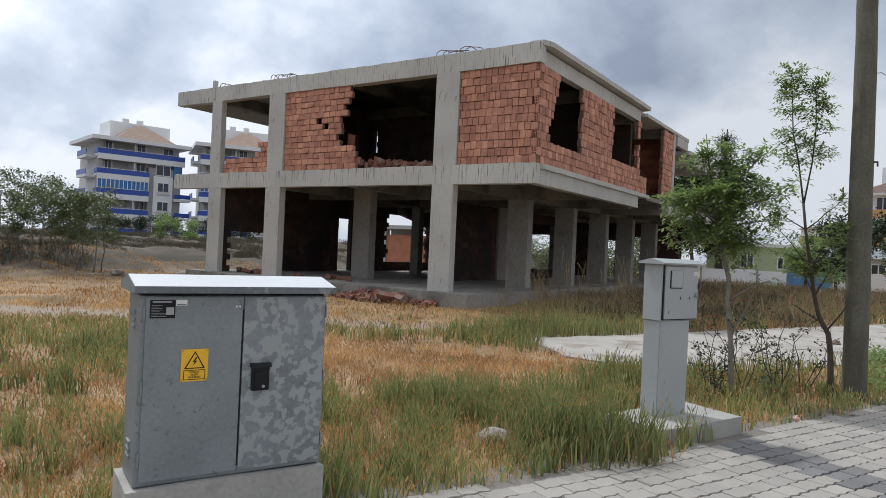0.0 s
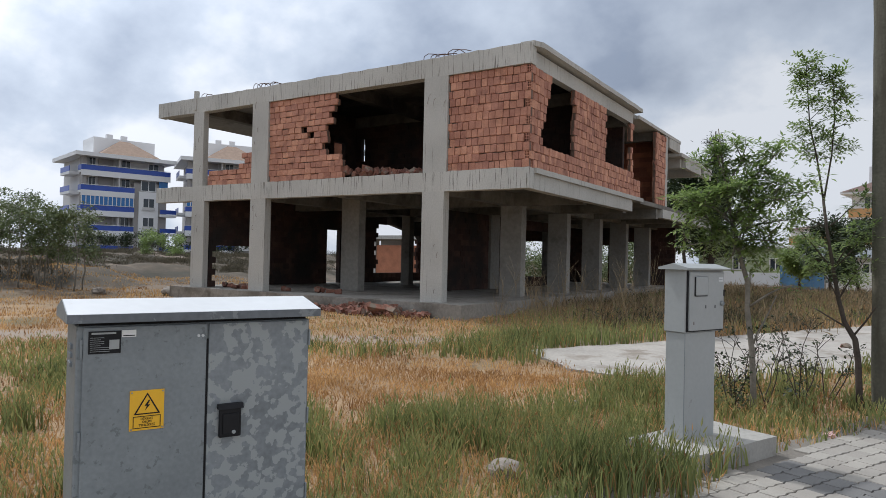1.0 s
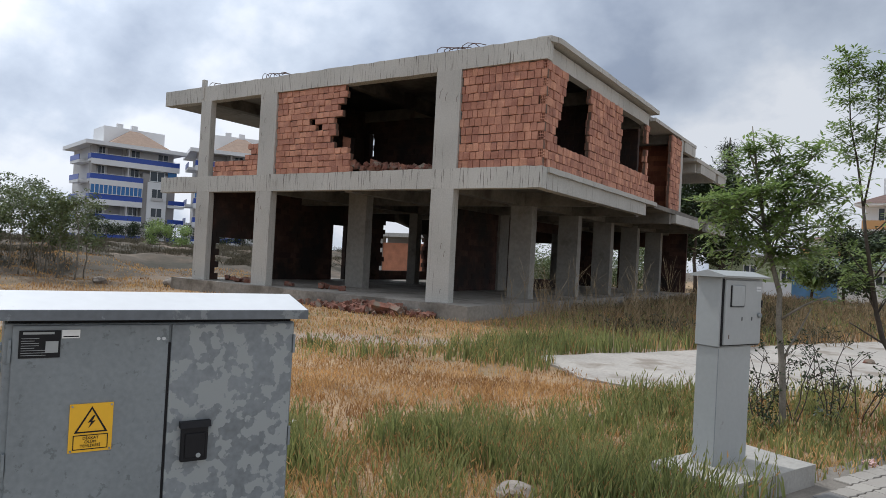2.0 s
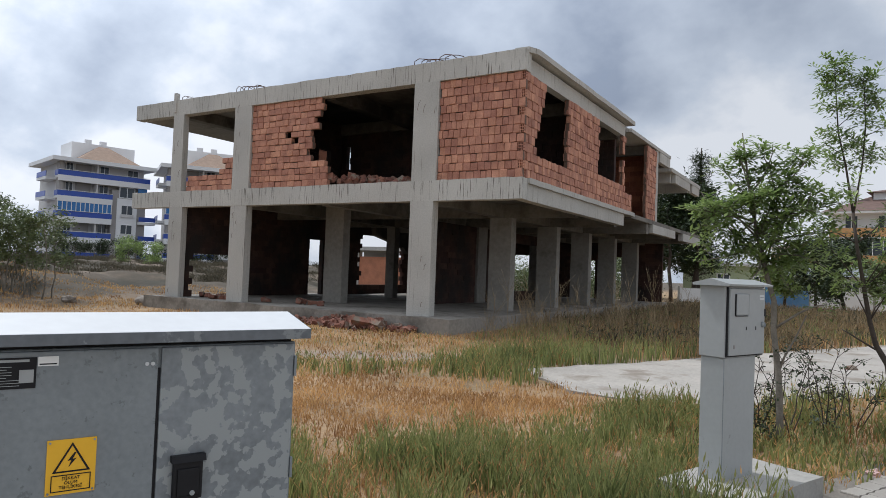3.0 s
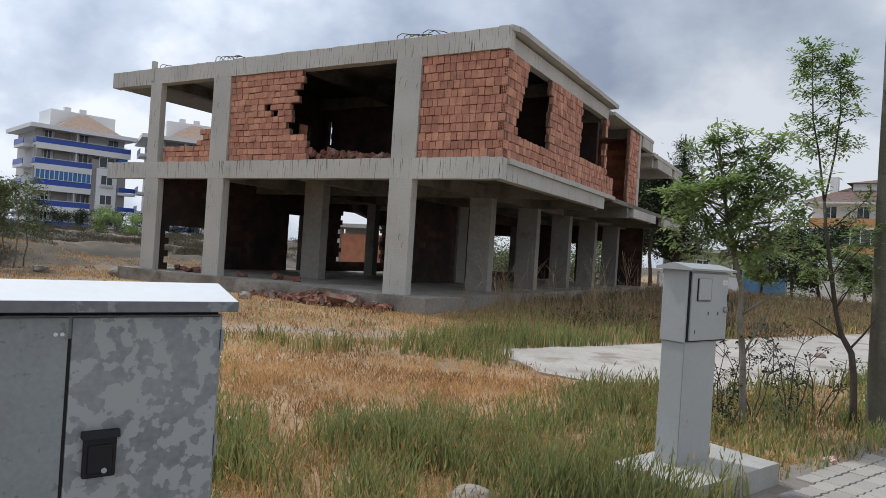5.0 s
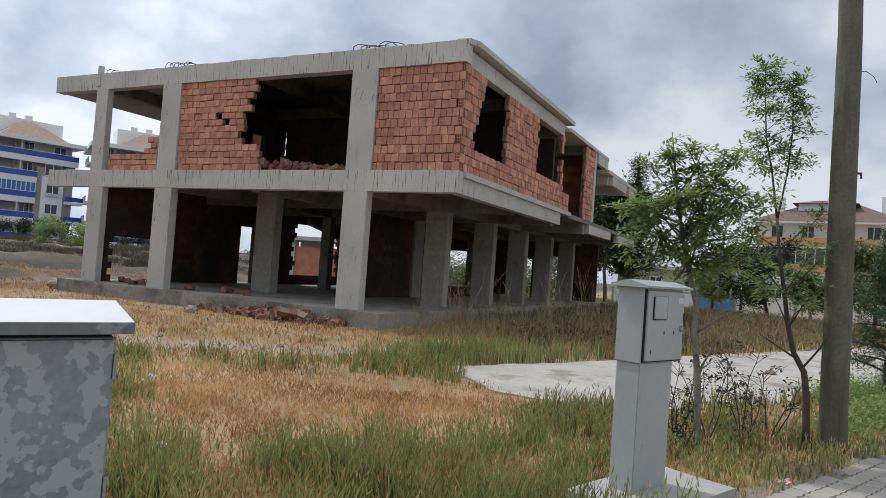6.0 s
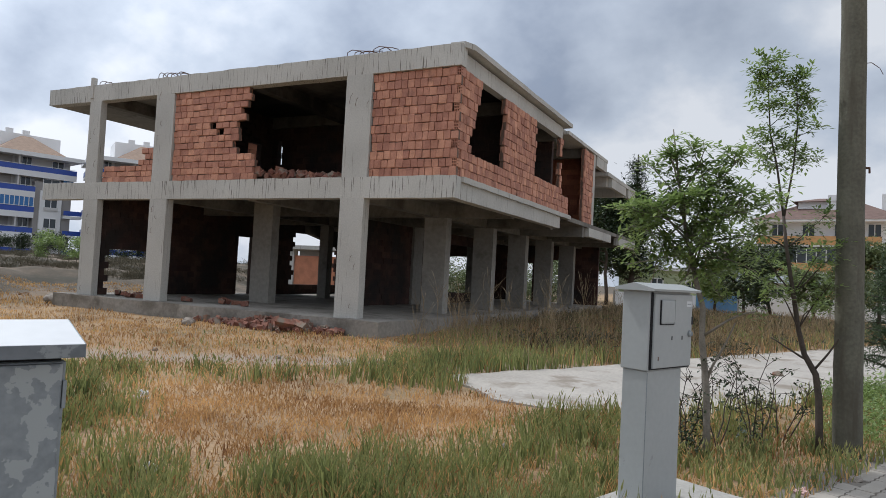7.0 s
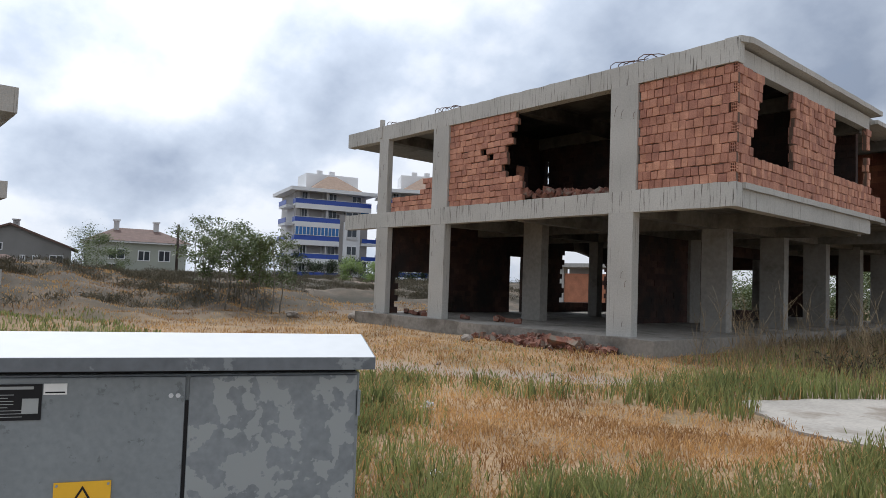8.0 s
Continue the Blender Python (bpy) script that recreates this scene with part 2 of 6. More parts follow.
DRY_SCRUB = leafy("dusty_scrub", (0.05, 0.045, 0.03), (0.19, 0.165, 0.11), rough=0.8, through_light=0.15)
ROCK = material("grey_stone", (0.27, 0.235, 0.20), 0.9, var=0.25, scale=6, fine=50, bump=0.7)
BLUE = material("blue_cladding", (0.035, 0.085, 0.40), 0.4, var=0.08, bump=0)
FACADE = material("pale_render", (0.58, 0.575, 0.57), 0.85, var=0.06, scale=0.3, bump=0.1)
FACADE_GREY = material("taupe_render", (0.34, 0.325, 0.315), 0.85, var=0.08, scale=0.3, bump=0.1)
FACADE_WHITE = material("white_render", (0.78, 0.79, 0.80), 0.8, var=0.05, scale=0.3, bump=0.1)
ROOF_TILE = material("clay_roof_tile", (0.15, 0.095, 0.078), 0.85, var=0.25, scale=2, fine=18, bump=0.6)
ORANGE = material("orange_render", (0.56, 0.32, 0.14), 0.85, var=0.08, scale=0.4, bump=0.1)
LIME = material("pale_green_render", (0.47, 0.55, 0.36), 0.85, var=0.08, scale=0.4, bump=0.1)
BLUE_FENCE = material("faded_blue_paint", (0.12, 0.27, 0.50), 0.6, var=0.2, scale=1.5, bump=0.1)
GLASS = bpy.data.materials.new("window_glass")
GLASS.use_nodes = True
GLASS.node_tree.nodes["Principled BSDF"].inputs["Base Color"].default_value = (0.05, 0.06, 0.07, 1)
GLASS.node_tree.nodes["Principled BSDF"].inputs["Roughness"].default_value = 0.06
GLASS_BLUE = bpy.data.materials.new("blue_glass")
GLASS_BLUE.use_nodes = True
GLASS_BLUE.node_tree.nodes["Principled BSDF"].inputs["Base Color"].default_value = (0.03, 0.16, 0.42, 1)
GLASS_BLUE.node_tree.nodes["Principled BSDF"].inputs["Roughness"].default_value = 0.1


# ---- mesh helpers ----
def empty(name, m=Matrix.Identity(4)):
    ob = new(name)
    ob.matrix_world = m
    return ob


def part(name, bm, mat, parent=None, label=""):
    """Links a bmesh as one mesh object, under a thing or a part, in the parent's own space."""
    me = bpy.data.meshes.new(name)
    bm.to_mesh(me)
    bm.free()
    me.materials.append(mat)
    ob = new(name, me)
    ob.parent = parent
    if label:
        ob["label"] = label
    return ob


def piece(name, me, parent, m):
    ob = new(name, me)
    ob.parent = parent
    ob.matrix_basis = m
    return ob


def box(x0, x1, y0, y1, z0, z1, bm=None, bevel=0.0):
    bm = bm or bmesh.new()
    r = bmesh.ops.create_cube(bm, size=1.0)
    vs = r["verts"]
    bmesh.ops.scale(bm, verts=vs, vec=(x1 - x0, y1 - y0, z1 - z0))
    bmesh.ops.translate(bm, verts=vs, vec=((x0 + x1) / 2, (y0 + y1) / 2, (z0 + z1) / 2))
    if bevel:
        es = list({e for v in vs for e in v.link_edges})
        bmesh.ops.bevel(bm, geom=es, offset=bevel, segments=2, affect="EDGES", profile=0.6)
    return bm


def rough_box(x0, x1, y0, y1, z0, z1, step=0.5, amp=0.012, seed=0, bm=None):
    """A cast block with slightly uneven faces and worn edges."""
    b2 = box(x0, x1, y0, y1, z0, z1)
    for ax, (a, b) in enumerate(((x0, x1), (y0, y1), (z0, z1))):
        for k in range(1, int((b - a) / step) + 1):
            c = a + (b - a) * k / (int((b - a) / step) + 1)
            co, no = [0, 0, 0], [0, 0, 0]
            co[ax], no[ax] = c, 1
            bmesh.ops.bisect_plane(b2, geom=b2.verts[:] + b2.edges[:] + b2.faces[:], plane_co=co, plane_no=no)
    for v in b2.verts:
        v.co += noise.noise_vector(v.co * 1.7 + Vector((seed, 0, 0))) * amp
    if bm is None:
        return b2
    me = bpy.data.meshes.new("tmp")
    b2.to_mesh(me)
    b2.free()
    bm.from_mesh(me)
    bpy.data.meshes.remove(me)
    return bm


def tube(bm, pts, radii, sides=6, cap=True):
    """A tapered tube through points."""
    rings = []
    pts = [Vector(p) for p in pts]
    for i, p in enumerate(pts):
        d = (pts[min(i + 1, len(pts) - 1)] - pts[max(i - 1, 0)]).normalized()
        a = d.orthogonal().normalized() if i == 0 else (rings_a - d * rings_a.dot(d)).normalized()
        rings_a = a
        b = d.cross(a)
        rings.append([bm.verts.new(p + (a * math.cos(2 * math.pi * k / sides) + b * math.sin(2 * math.pi * k / sides)) * radii[i])
                      for k in range(sides)])
    for r0, r1 in zip(rings, rings[1:]):
        for k in range(sides):
            f = bm.faces.new((r0[k], r0[(k + 1) % sides], r1[(k + 1) % sides], r1[k]))
            f.smooth = True
    if cap:
        bm.faces.new(rings[0][::-1])
        bm.faces.new(rings[-1])
    return bm


def mesh_from_arrays(name, verts, faces, mat):
    """A mesh from numpy arrays; faces all have the same number of corners."""
    me = bpy.data.meshes.new(name)
    n, k = faces.shape
    me.vertices.add(len(verts))
    me.vertices.foreach_set("co", verts.astype(np.float32).ravel())
    me.loops.add(n * k)
    me.loops.foreach_set("vertex_index", faces.astype(np.int32).ravel())
    me.polygons.add(n)
    me.polygons.foreach_set("loop_start", np.arange(0, n * k, k, dtype=np.int32))
    me.update()
    me.validate()
    me.materials.append(mat)
    return me


def thing(name, label, category, m=Matrix.Identity(4), group="", kind=""):
    return tagged(empty(name, m), label, category, group, kind)


# ---- ground ----
AX = radians(67.5)
UX, UY = Vector((math.cos(AX), math.sin(AX), 0)), Vector((-math.sin(AX), math.cos(AX), 0))


def side_of_walk(x, y):
    """Metres from the pavement's edge into the field."""
    return (Vector((x, y, 0)) - Vector((-0.86, 6.0, 0))).dot(UY)


def smooth(a, b, t):
    t = max(0.0, min(1.0, (t - a) / (b - a)))
    return t * t * (3 - 2 * t)


def ground_z(x, y):
    s = side_of_walk(x, y)
    z = 0.045 * (1 - smooth(0.0, 2.5, s))
    d = math.hypot(x, y)
    # earth bank beyond the field
    w = -x - 0.25 * (y - 12) - 20.0
    if w > 0:
        h = 1.15 + 0.75 * smooth(14, 0, y) + 0.30 * noise.noise(Vector((x * 0.12, y * 0.12, 2.0)))
        z += h * smooth(0.5, 16, w) + 0.50 * smooth(1, 5, w) * noise.noise(Vector((x * 0.26, y * 0.26, 5.0))) + 0.26 * smooth(1, 5, w) * noise.noise(Vector((x * 0.75, y * 0.75, 6.0)))
    if s > 0:
        z += 0.035 * smooth(0, 2, s) * noise.noise(Vector((x * 0.6, y * 0.6, 0.0)))
    if d > 120:
        z -= (d - 120) * 0.004
    return z


def soil_material():
    m = material("straw_soil", (0.24, 0.155, 0.083), 0.95, var=0.25, scale=0.8, fine=25, bump=0.7, bump_dist=0.03, tint=(0.35, 0.24, 0.135),
                 stain=(0.16, 0.135, 0.07), stain_scale=0.55, stain_at=(0.52, 0.68))
    nt = m.node_tree
    N, L = nt.nodes.new, nt.links.new
    b = nt.nodes["Principled BSDF"]
    old = b.inputs["Base Color"].links[0].from_socket
    geo = N("ShaderNodeNewGeometry")
    nz = N("ShaderNodeTexNoise"); nz.inputs["Scale"].default_value = 0.7; nz.inputs["Detail"].default_value = 5
    L(geo.outputs["Position"], nz.inputs["Vector"])

    def band(normal, offset, a, c):
        """1 inside a soft strip along a line."""
        d = N("ShaderNodeVectorMath"); d.operation = "DOT_PRODUCT"; d.inputs[1].default_value = normal
        L(geo.outputs["Position"], d.inputs[0])
        s = N("ShaderNodeMath"); s.operation = "SUBTRACT"; s.inputs[1].default_value = offset
        L(d.outputs["Value"], s.inputs[0])
        w = N("ShaderNodeMath"); w.operation = "MULTIPLY_ADD"; w.inputs[1].default_value = 1.1
        L(nz.outputs["Fac"], w.inputs[0]); L(s.outputs[0], w.inputs[2])
        w2 = N("ShaderNodeMath"); w2.operation = "SUBTRACT"; w2.inputs[1].default_value = 0.55
        L(w.outputs[0], w2.inputs[0])
        ab = N("ShaderNodeMath"); ab.operation = "ABSOLUTE"; L(w2.outputs[0], ab.inputs[0])
        r = N("ShaderNodeMapRange"); r.inputs[1].default_value, r.inputs[2].default_value = a, c
        r.inputs[3].default_value, r.inputs[4].default_value = 1.0, 0.0
        L(ab.outputs[0], r.inputs[0])
        return r.outputs[0]

    nrm = Vector((-0.72, 1.0, 0)).normalized()
    path = band(nrm, nrm.dot(Vector((-8.7, 10.1, 0))), 0.35, 0.80)
    mx = N("ShaderNodeMix"); mx.data_type = "RGBA"
    L(path, mx.inputs["Factor"]); L(old, mx.inputs["A"]); mx.inputs["B"].default_value = (0.30, 0.24, 0.185, 1)
    # bare brown earth on the far bank
    sp = N("ShaderNodeSeparateXYZ"); L(geo.outputs["Position"], sp.inputs[0])
    far = N("ShaderNodeMapRange"); far.inputs[1].default_value, far.inputs[2].default_value = -19.0, -25.0
    L(sp.outputs["X"], far.inputs[0])
    n4 = N("ShaderNodeTexNoise"); n4.inputs["Scale"].default_value = 0.35; n4.inputs["Detail"].default_value = 9; n4.inputs["Roughness"].default_value = 0.68
    L(geo.outputs["Position"], n4.inputs["Vector"])
    rp = N("ShaderNodeValToRGB")
    e = rp.color_ramp.elements
    e[0].position, e[0].color = 0.36, (0.045, 0.04, 0.026, 1)
    e[1].position, e[1].color = 0.70, (0.23, 0.172, 0.122, 1)
    k = e.new(0.5); k.color = (0.095, 0.076, 0.054, 1)
    L(n4.outputs["Fac"], rp.inputs[0])
    m2 = N("ShaderNodeMix"); m2.data_type = "RGBA"
    L(far.outputs[0], m2.inputs["Factor"]); L(mx.outputs["Result"], m2.inputs["A"]); L(rp.outputs["Color"], m2.inputs["B"])
    L(m2.outputs["Result"], b.inputs["Base Color"])
    return m


def build_ground():
    n = 470
    u = np.linspace(-1, 1, n)
    w = np.sinh(u * 6.6) / np.sinh(6.6) * 2400
    xs, ys = w - 9.0, w + 10.0
    X, Y = np.meshgrid(xs, ys)
    verts = np.array([(x, y, ground_z(x, y)) for x, y in zip(X.ravel(), Y.ravel())])
    i = np.arange(n * n).reshape(n, n)
    faces = np.stack([i[:-1, :-1], i[:-1, 1:], i[1:, 1:], i[1:, :-1]], -1).reshape(-1, 4)
    me = mesh_from_arrays("ground", verts, faces, soil_material())
    for p in me.polygons:
        p.use_smooth = True
    tagged(new("ground", me), "dry straw-coloured field with a dirt track and an earth bank", "ground", kind="structure")


build_ground()

CONC_SLAB = material("pale_yard_concrete", (0.40, 0.37, 0.33), 0.9, var=0.2, scale=0.8, fine=20, bump=0.4, bump_dist=0.01,
                     stain=(0.25, 0.215, 0.175), stain_scale=1.1, stain_at=(0.53, 0.64))


# edges of the old concrete strip, from its broken end towards the rear plots
YARD_NEAR = [(-4.70, 11.05), (-4.15, 10.35), (-3.5, 9.8), (-2.6, 9.72), (-1.5, 10.4), (-0.8, 11.35), (-0.15, 12.5), (0.45, 13.9), (12.0, 35.0)]
YARD_FAR = [(-4.85, 11.3), (-4.3, 12.5), (-3.6, 13.7), (-3.0, 15.2), (-1.75, 18.2), (0.7, 23.4), (6.0, 35.0)]


def resample(pts, n):
    """n points at even steps in y's order along a polyline, closer together at its start."""
    pts = [Vector((*p, 0)) for p in pts]
    d = [0.0]
    for a, b in zip(pts, pts[1:]):
        d.append(d[-1] + (b - a).length)
    out = []
    for k in range(n):
        t = (k / (n - 1)) ** 1.6 * d[-1]
        i = min(max(j for j in range(len(d)) if d[j] <= t + 1e-9), len(pts) - 2)
        out.append(pts[i].lerp(pts[i + 1], (t - d[i]) / (d[i + 1] - d[i])))
    return out


def in_yard(x, y):
    poly = YARD_NEAR + YARD_FAR[::-1]
    jit = 0.26 * noise.noise(Vector((x * 2.3, y * 2.3, 30.0)))
    x, y = x + jit, y + jit
    inside = False
    for (ax, ay), (bx, by) in zip(poly, poly[1:] + poly[:1]):
        if (ay > y) != (by > y) and x < ax + (y - ay) / (by - ay) * (bx - ax):
            inside = not inside
    return inside


def build_yard():
    """A strip of old concrete that runs past the building, with a broken end."""
    bm = bmesh.new()
    n = 150
    cuts = [k / 14 for k in range(15)]
    top = []
    for k, (a, b) in enumerate(zip(resample(YARD_NEAR, n), resample(YARD_FAR, n))):
        row = []
        for t in cuts:
            p = a.lerp(b, t)
            if t in (0.0, 1.0) or k == 0:
                p += Vector((0.10 * noise.noise(p * 1.9) + 0.05 * noise.noise(p * 6.0), 0.10 * noise.noise(p * 2.3 + Vector((7, 0, 0))), 0))
            row.append(bm.verts.new((p.x, p.y, 0.026 + 0.008 * noise.noise(p * 0.9))))
        top.append(row)
    for r0, r1 in zip(top, top[1:]):
        for k in range(len(cuts) - 1):
            bm.faces.new((r0[k], r1[k], r1[k + 1], r0[k + 1]))
    edge = [e for e in bm.edges if e.is_boundary]
    ext = bmesh.ops.extrude_edge_only(bm, edges=edge)
    for v in ext["geom"]:
        if isinstance(v, bmesh.types.BMVert):
            v.co.z -= 0.16
    bmesh.ops.recalc_face_normals(bm, faces=bm.faces[:])
    ob = part("road", bm, CONC_SLAB)
    tagged(ob, "worn pale concrete yard strip with a broken end in the grass", "road", kind="structure")


build_yard()

# ---- the unfinished building ----
XL, XR, YF = -21.63, -7.0, 15.5          # roof's ends and the front
Z0, Z1B, Z1, Z2B, Z2 = 0.38, 3.28, 3.79, 6.30, 6.80


def structure(name, bm, mat, label, category):
    return tagged(part(name, bm, mat), label, category, kind="structure")


def ragged(bm, axis_top, amp, seed):
    """Lumps on the upper rim of a cast beam."""
    for v in bm.verts:
        if v.co.z > axis_top - 0.03:
            v.co.z += amp * (0.35 * noise.noise(Vector((v.co.x * 0.6 + seed, v.co.y * 0.6, 0))) + 0.75 * noise.noise(Vector((v.co.x * 5 + seed, v.co.y * 5, 3))))


def build_frame():
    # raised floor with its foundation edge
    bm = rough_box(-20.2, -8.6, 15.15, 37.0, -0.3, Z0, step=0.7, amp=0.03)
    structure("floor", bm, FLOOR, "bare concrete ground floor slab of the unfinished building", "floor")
    # first floor slab and its edge beams
    bm = rough_box(XL + 0.05, XR - 0.28, YF + 0.3, 24.7, Z1 - 0.16, Z1, step=1.2, amp=0.01)
    rough_box(-19.3, XR - 0.05, 24.7, 37.0, Z1 - 0.16, Z1 - 0.01, step=1.2, amp=0.01, bm=bm)
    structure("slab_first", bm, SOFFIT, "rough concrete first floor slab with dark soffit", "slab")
    bm = rough_box(XL, XR, YF, YF + 0.3, Z1B, Z1, step=0.22, amp=0.010)
    ragged(bm, Z1, 0.03, 1)
    structure("beam_front_first", bm, BEAM, "long cracked concrete edge beam under the upper storey", "beam")
    bm = rough_box(XR - 0.28, XR - 0.02, YF + 0.3, 23.7, Z1B, Z1 - 0.12, step=0.4, amp=0.008)
    rough_box(XR - 0.28, XR + 0.06, YF + 0.3, 24.7, Z1 - 0.12, Z1 + 0.01, step=0.3, amp=0.012, bm=bm)
    structure("beam_side_first", bm, CONCRETE, "concrete edge beam with a projecting lip along the side", "beam")
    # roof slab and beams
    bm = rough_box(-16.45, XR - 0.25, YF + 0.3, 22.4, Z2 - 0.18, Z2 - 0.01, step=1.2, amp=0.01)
    structure("roof_over_room", bm, SOOT_SHADE, "concrete roof slab over the upper room, darkened for soot and shade", "roof")
    bm = rough_box(XL + 0.05, -16.45, YF + 0.3, 22.4, Z2 - 0.18, Z2 - 0.01, step=1.2, amp=0.01)
    rough_box(XL + 0.005, -19.62, YF + 0.3, 22.4, Z2B + 0.03, Z2 - 0.18, step=0.6, amp=0.01, bm=bm)
    rough_box(-13.0, XR - 0.25, 22.4, 30.5, Z2 - 0.18, Z2 - 0.01, step=1.2, amp=0.01, bm=bm)
    structure("roof", bm, SLAB, "flat concrete roof slab with a rough edge", "roof")
    bm = rough_box(XL, XR, YF, YF + 0.3, Z2B, Z2, step=0.22, amp=0.010)
    ragged(bm, Z2, 0.035, 7)
    structure("beam_front_roof", bm, BEAM, "streaked concrete roof edge beam", "beam")
    bm = rough_box(XR - 0.30, XR - 0.08, YF + 0.3, 23.8, Z2B, Z2 - 0.12, step=0.4, amp=0.008)
    lip = rough_box(XR - 0.34, XR + 0.14, YF + 0.10, 24.2, Z2 - 0.06, Z2 + 0.07, step=0.3, amp=0.010)
    for v in lip.verts:
        if v.co.x > XR + 0.02:
            v.co.x -= max(0.0, YF + 0.4 - v.co.y) * 0.4
    me = bpy.data.meshes.new("tmp")
    lip.to_mesh(me); lip.free()
    bm.from_mesh(me)
    bpy.data.meshes.remove(me)
    rough_box(XR - 0.9, XR - 0.06, 24.45, 30.4, Z2 - 0.20, Z2 - 0.08, step=0.4, amp=0.008, bm=bm)
    structure("beam_side_roof", bm, CONCRETE, "concrete roof edge beam with a projecting lip along the side", "beam")
    bm = rough_box(-13.0, XR - 0.1, 30.7, 37.0, Z2 - 0.66, Z2 - 0.50, step=1.2, amp=0.01)
    rough_box(XR - 0.3, XR - 0.12, 31.6, 34.6, Z2 - 1.05, Z2 - 0.66, step=0.5, amp=0.008, bm=bm)
    rough_box(XR - 0.3, XR - 0.12, 35.2, 36.9, Z2 - 1.05, Z2 - 0.66, step=0.5, amp=0.008, bm=bm)
    rough_box(-13.0, XR - 0.3, 31.3, 31.55, Z2 - 1.05, Z2 - 0.66, step=1.5, amp=0.008, bm=bm)
    rough_box(-13.0, XR - 0.3, 34.9, 35.15, Z2 - 1.05, Z2 - 0.66, step=1.5, amp=0.008, bm=bm)
    structure("roof_rear", bm, CONCRETE, "lower concrete roof at the rear with edge beams", "roof")
    # ceiling beams
    k = 0
    for z in (Z1, Z2):
        ys = (19.9, 23.6, 27.0, 30.4, 34.0) if z == Z1 else (19.9, 23.6, 27.0, 30.2)
        for y in ys:
            x0 = -19.3 if z == Z1 or y < 20 else -13.0
            bm = rough_box(x0, XR - 0.32 if y < 24 else XR - 0.12, y, y + 0.28, z - 0.55, z - 0.16, step=2.0, amp=0.01)
            k += 1
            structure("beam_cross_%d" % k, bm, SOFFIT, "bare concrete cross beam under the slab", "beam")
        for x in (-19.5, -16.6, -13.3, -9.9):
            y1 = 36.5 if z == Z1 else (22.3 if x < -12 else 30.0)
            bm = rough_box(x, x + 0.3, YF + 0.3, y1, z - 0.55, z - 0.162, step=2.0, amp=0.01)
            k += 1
            structure("beam_long_%d" % k, bm, SOFFIT if z == Z1 or x < -17 else SOOT_SHADE, "bare concrete beam running into the building", "beam")
    for y0, y1 in ((27.6, 31.4), (33.0, 36.9)):
        bm = rough_box(XR - 0.25, XR - 0.02, y0, y1, Z1B + 0.02, Z1 - 0.162, step=0.5, amp=0.008)
        k += 1
        structure("beam_edge_%d" % k, bm, CONCRETE, "short concrete edge beam along the side", "beam")
    for y0, y1 in ((28.6, 30.3),):
        bm = rough_box(XR - 0.25, XR - 0.07, y0, y1, Z2B - 0.1, Z2 - 0.21, step=0.5, amp=0.008)
        k += 1
        structure("beam_edge_%d" % k, bm, CONCRETE, "short concrete roof edge beam along the side", "beam")


def column(x0, x1, y0, y1, z0, z1, mat=None):
    bm = rough_box(x0, x1, y0, y1, z0, z1, step=0.35, amp=0.009, seed=x0 + y0)
    return tagged(part("column", bm, mat or CONCRETE), "board-marked grey concrete column of the bare frame", "column", "columns of the concrete frame", "structure")


build_frame()
for a, b in ((-19.63, -18.90), (-16.73, -16.0), (-10.1, -9.36)):
    slim = a < -19
    column(a, -18.99 if slim else b - 0.06, YF + 0.004, YF + (0.21 if slim else 0.26), Z0 - 0.3, Z1B)
    column(a, -19.12 if slim else b, YF + 0.004, YF + (0.21 if slim else 0.26), Z1 - 0.05, Z2B)
for y in (19.95, 23.65, 27.05, 30.4, 34.0):
    column(-10.1, -9.36, y, y + 0.34, Z0 - 0.1, Z1 - 0.45, SLAB)
column(-15.38, -14.62, 18.35, 18.7, Z0 - 0.1, Z1 - 0.16, SLAB)
column(-12.95, -12.6, 23.9, 24.6, Z0 - 0.1, Z1 - 0.45, SLAB)
for x in (-19.6, -16.7, -13.4):
    for y in (23.6, 30.4):
        column(x, x + 0.4, y + 0.01, y + 0.35, Z0 - 0.1, Z1 - 0.45, SLAB)
column(XR - 0.42, XR - 0.10, 28.1, 28.45, Z1 - 0.02, Z2 - 0.2)
column(-10.3, -9.95, 34.9, 35.2, Z1 - 0.02, Z2 - 0.66)
column(-12.9, -12.5, 34.9, 35.2, Z1 - 0.02, Z2 - 0.66)


# brick infill: courses 0.2 m high, hollow clay bricks 0.29 m long
BL, BH, BT = 0.285, 0.188, 0.135


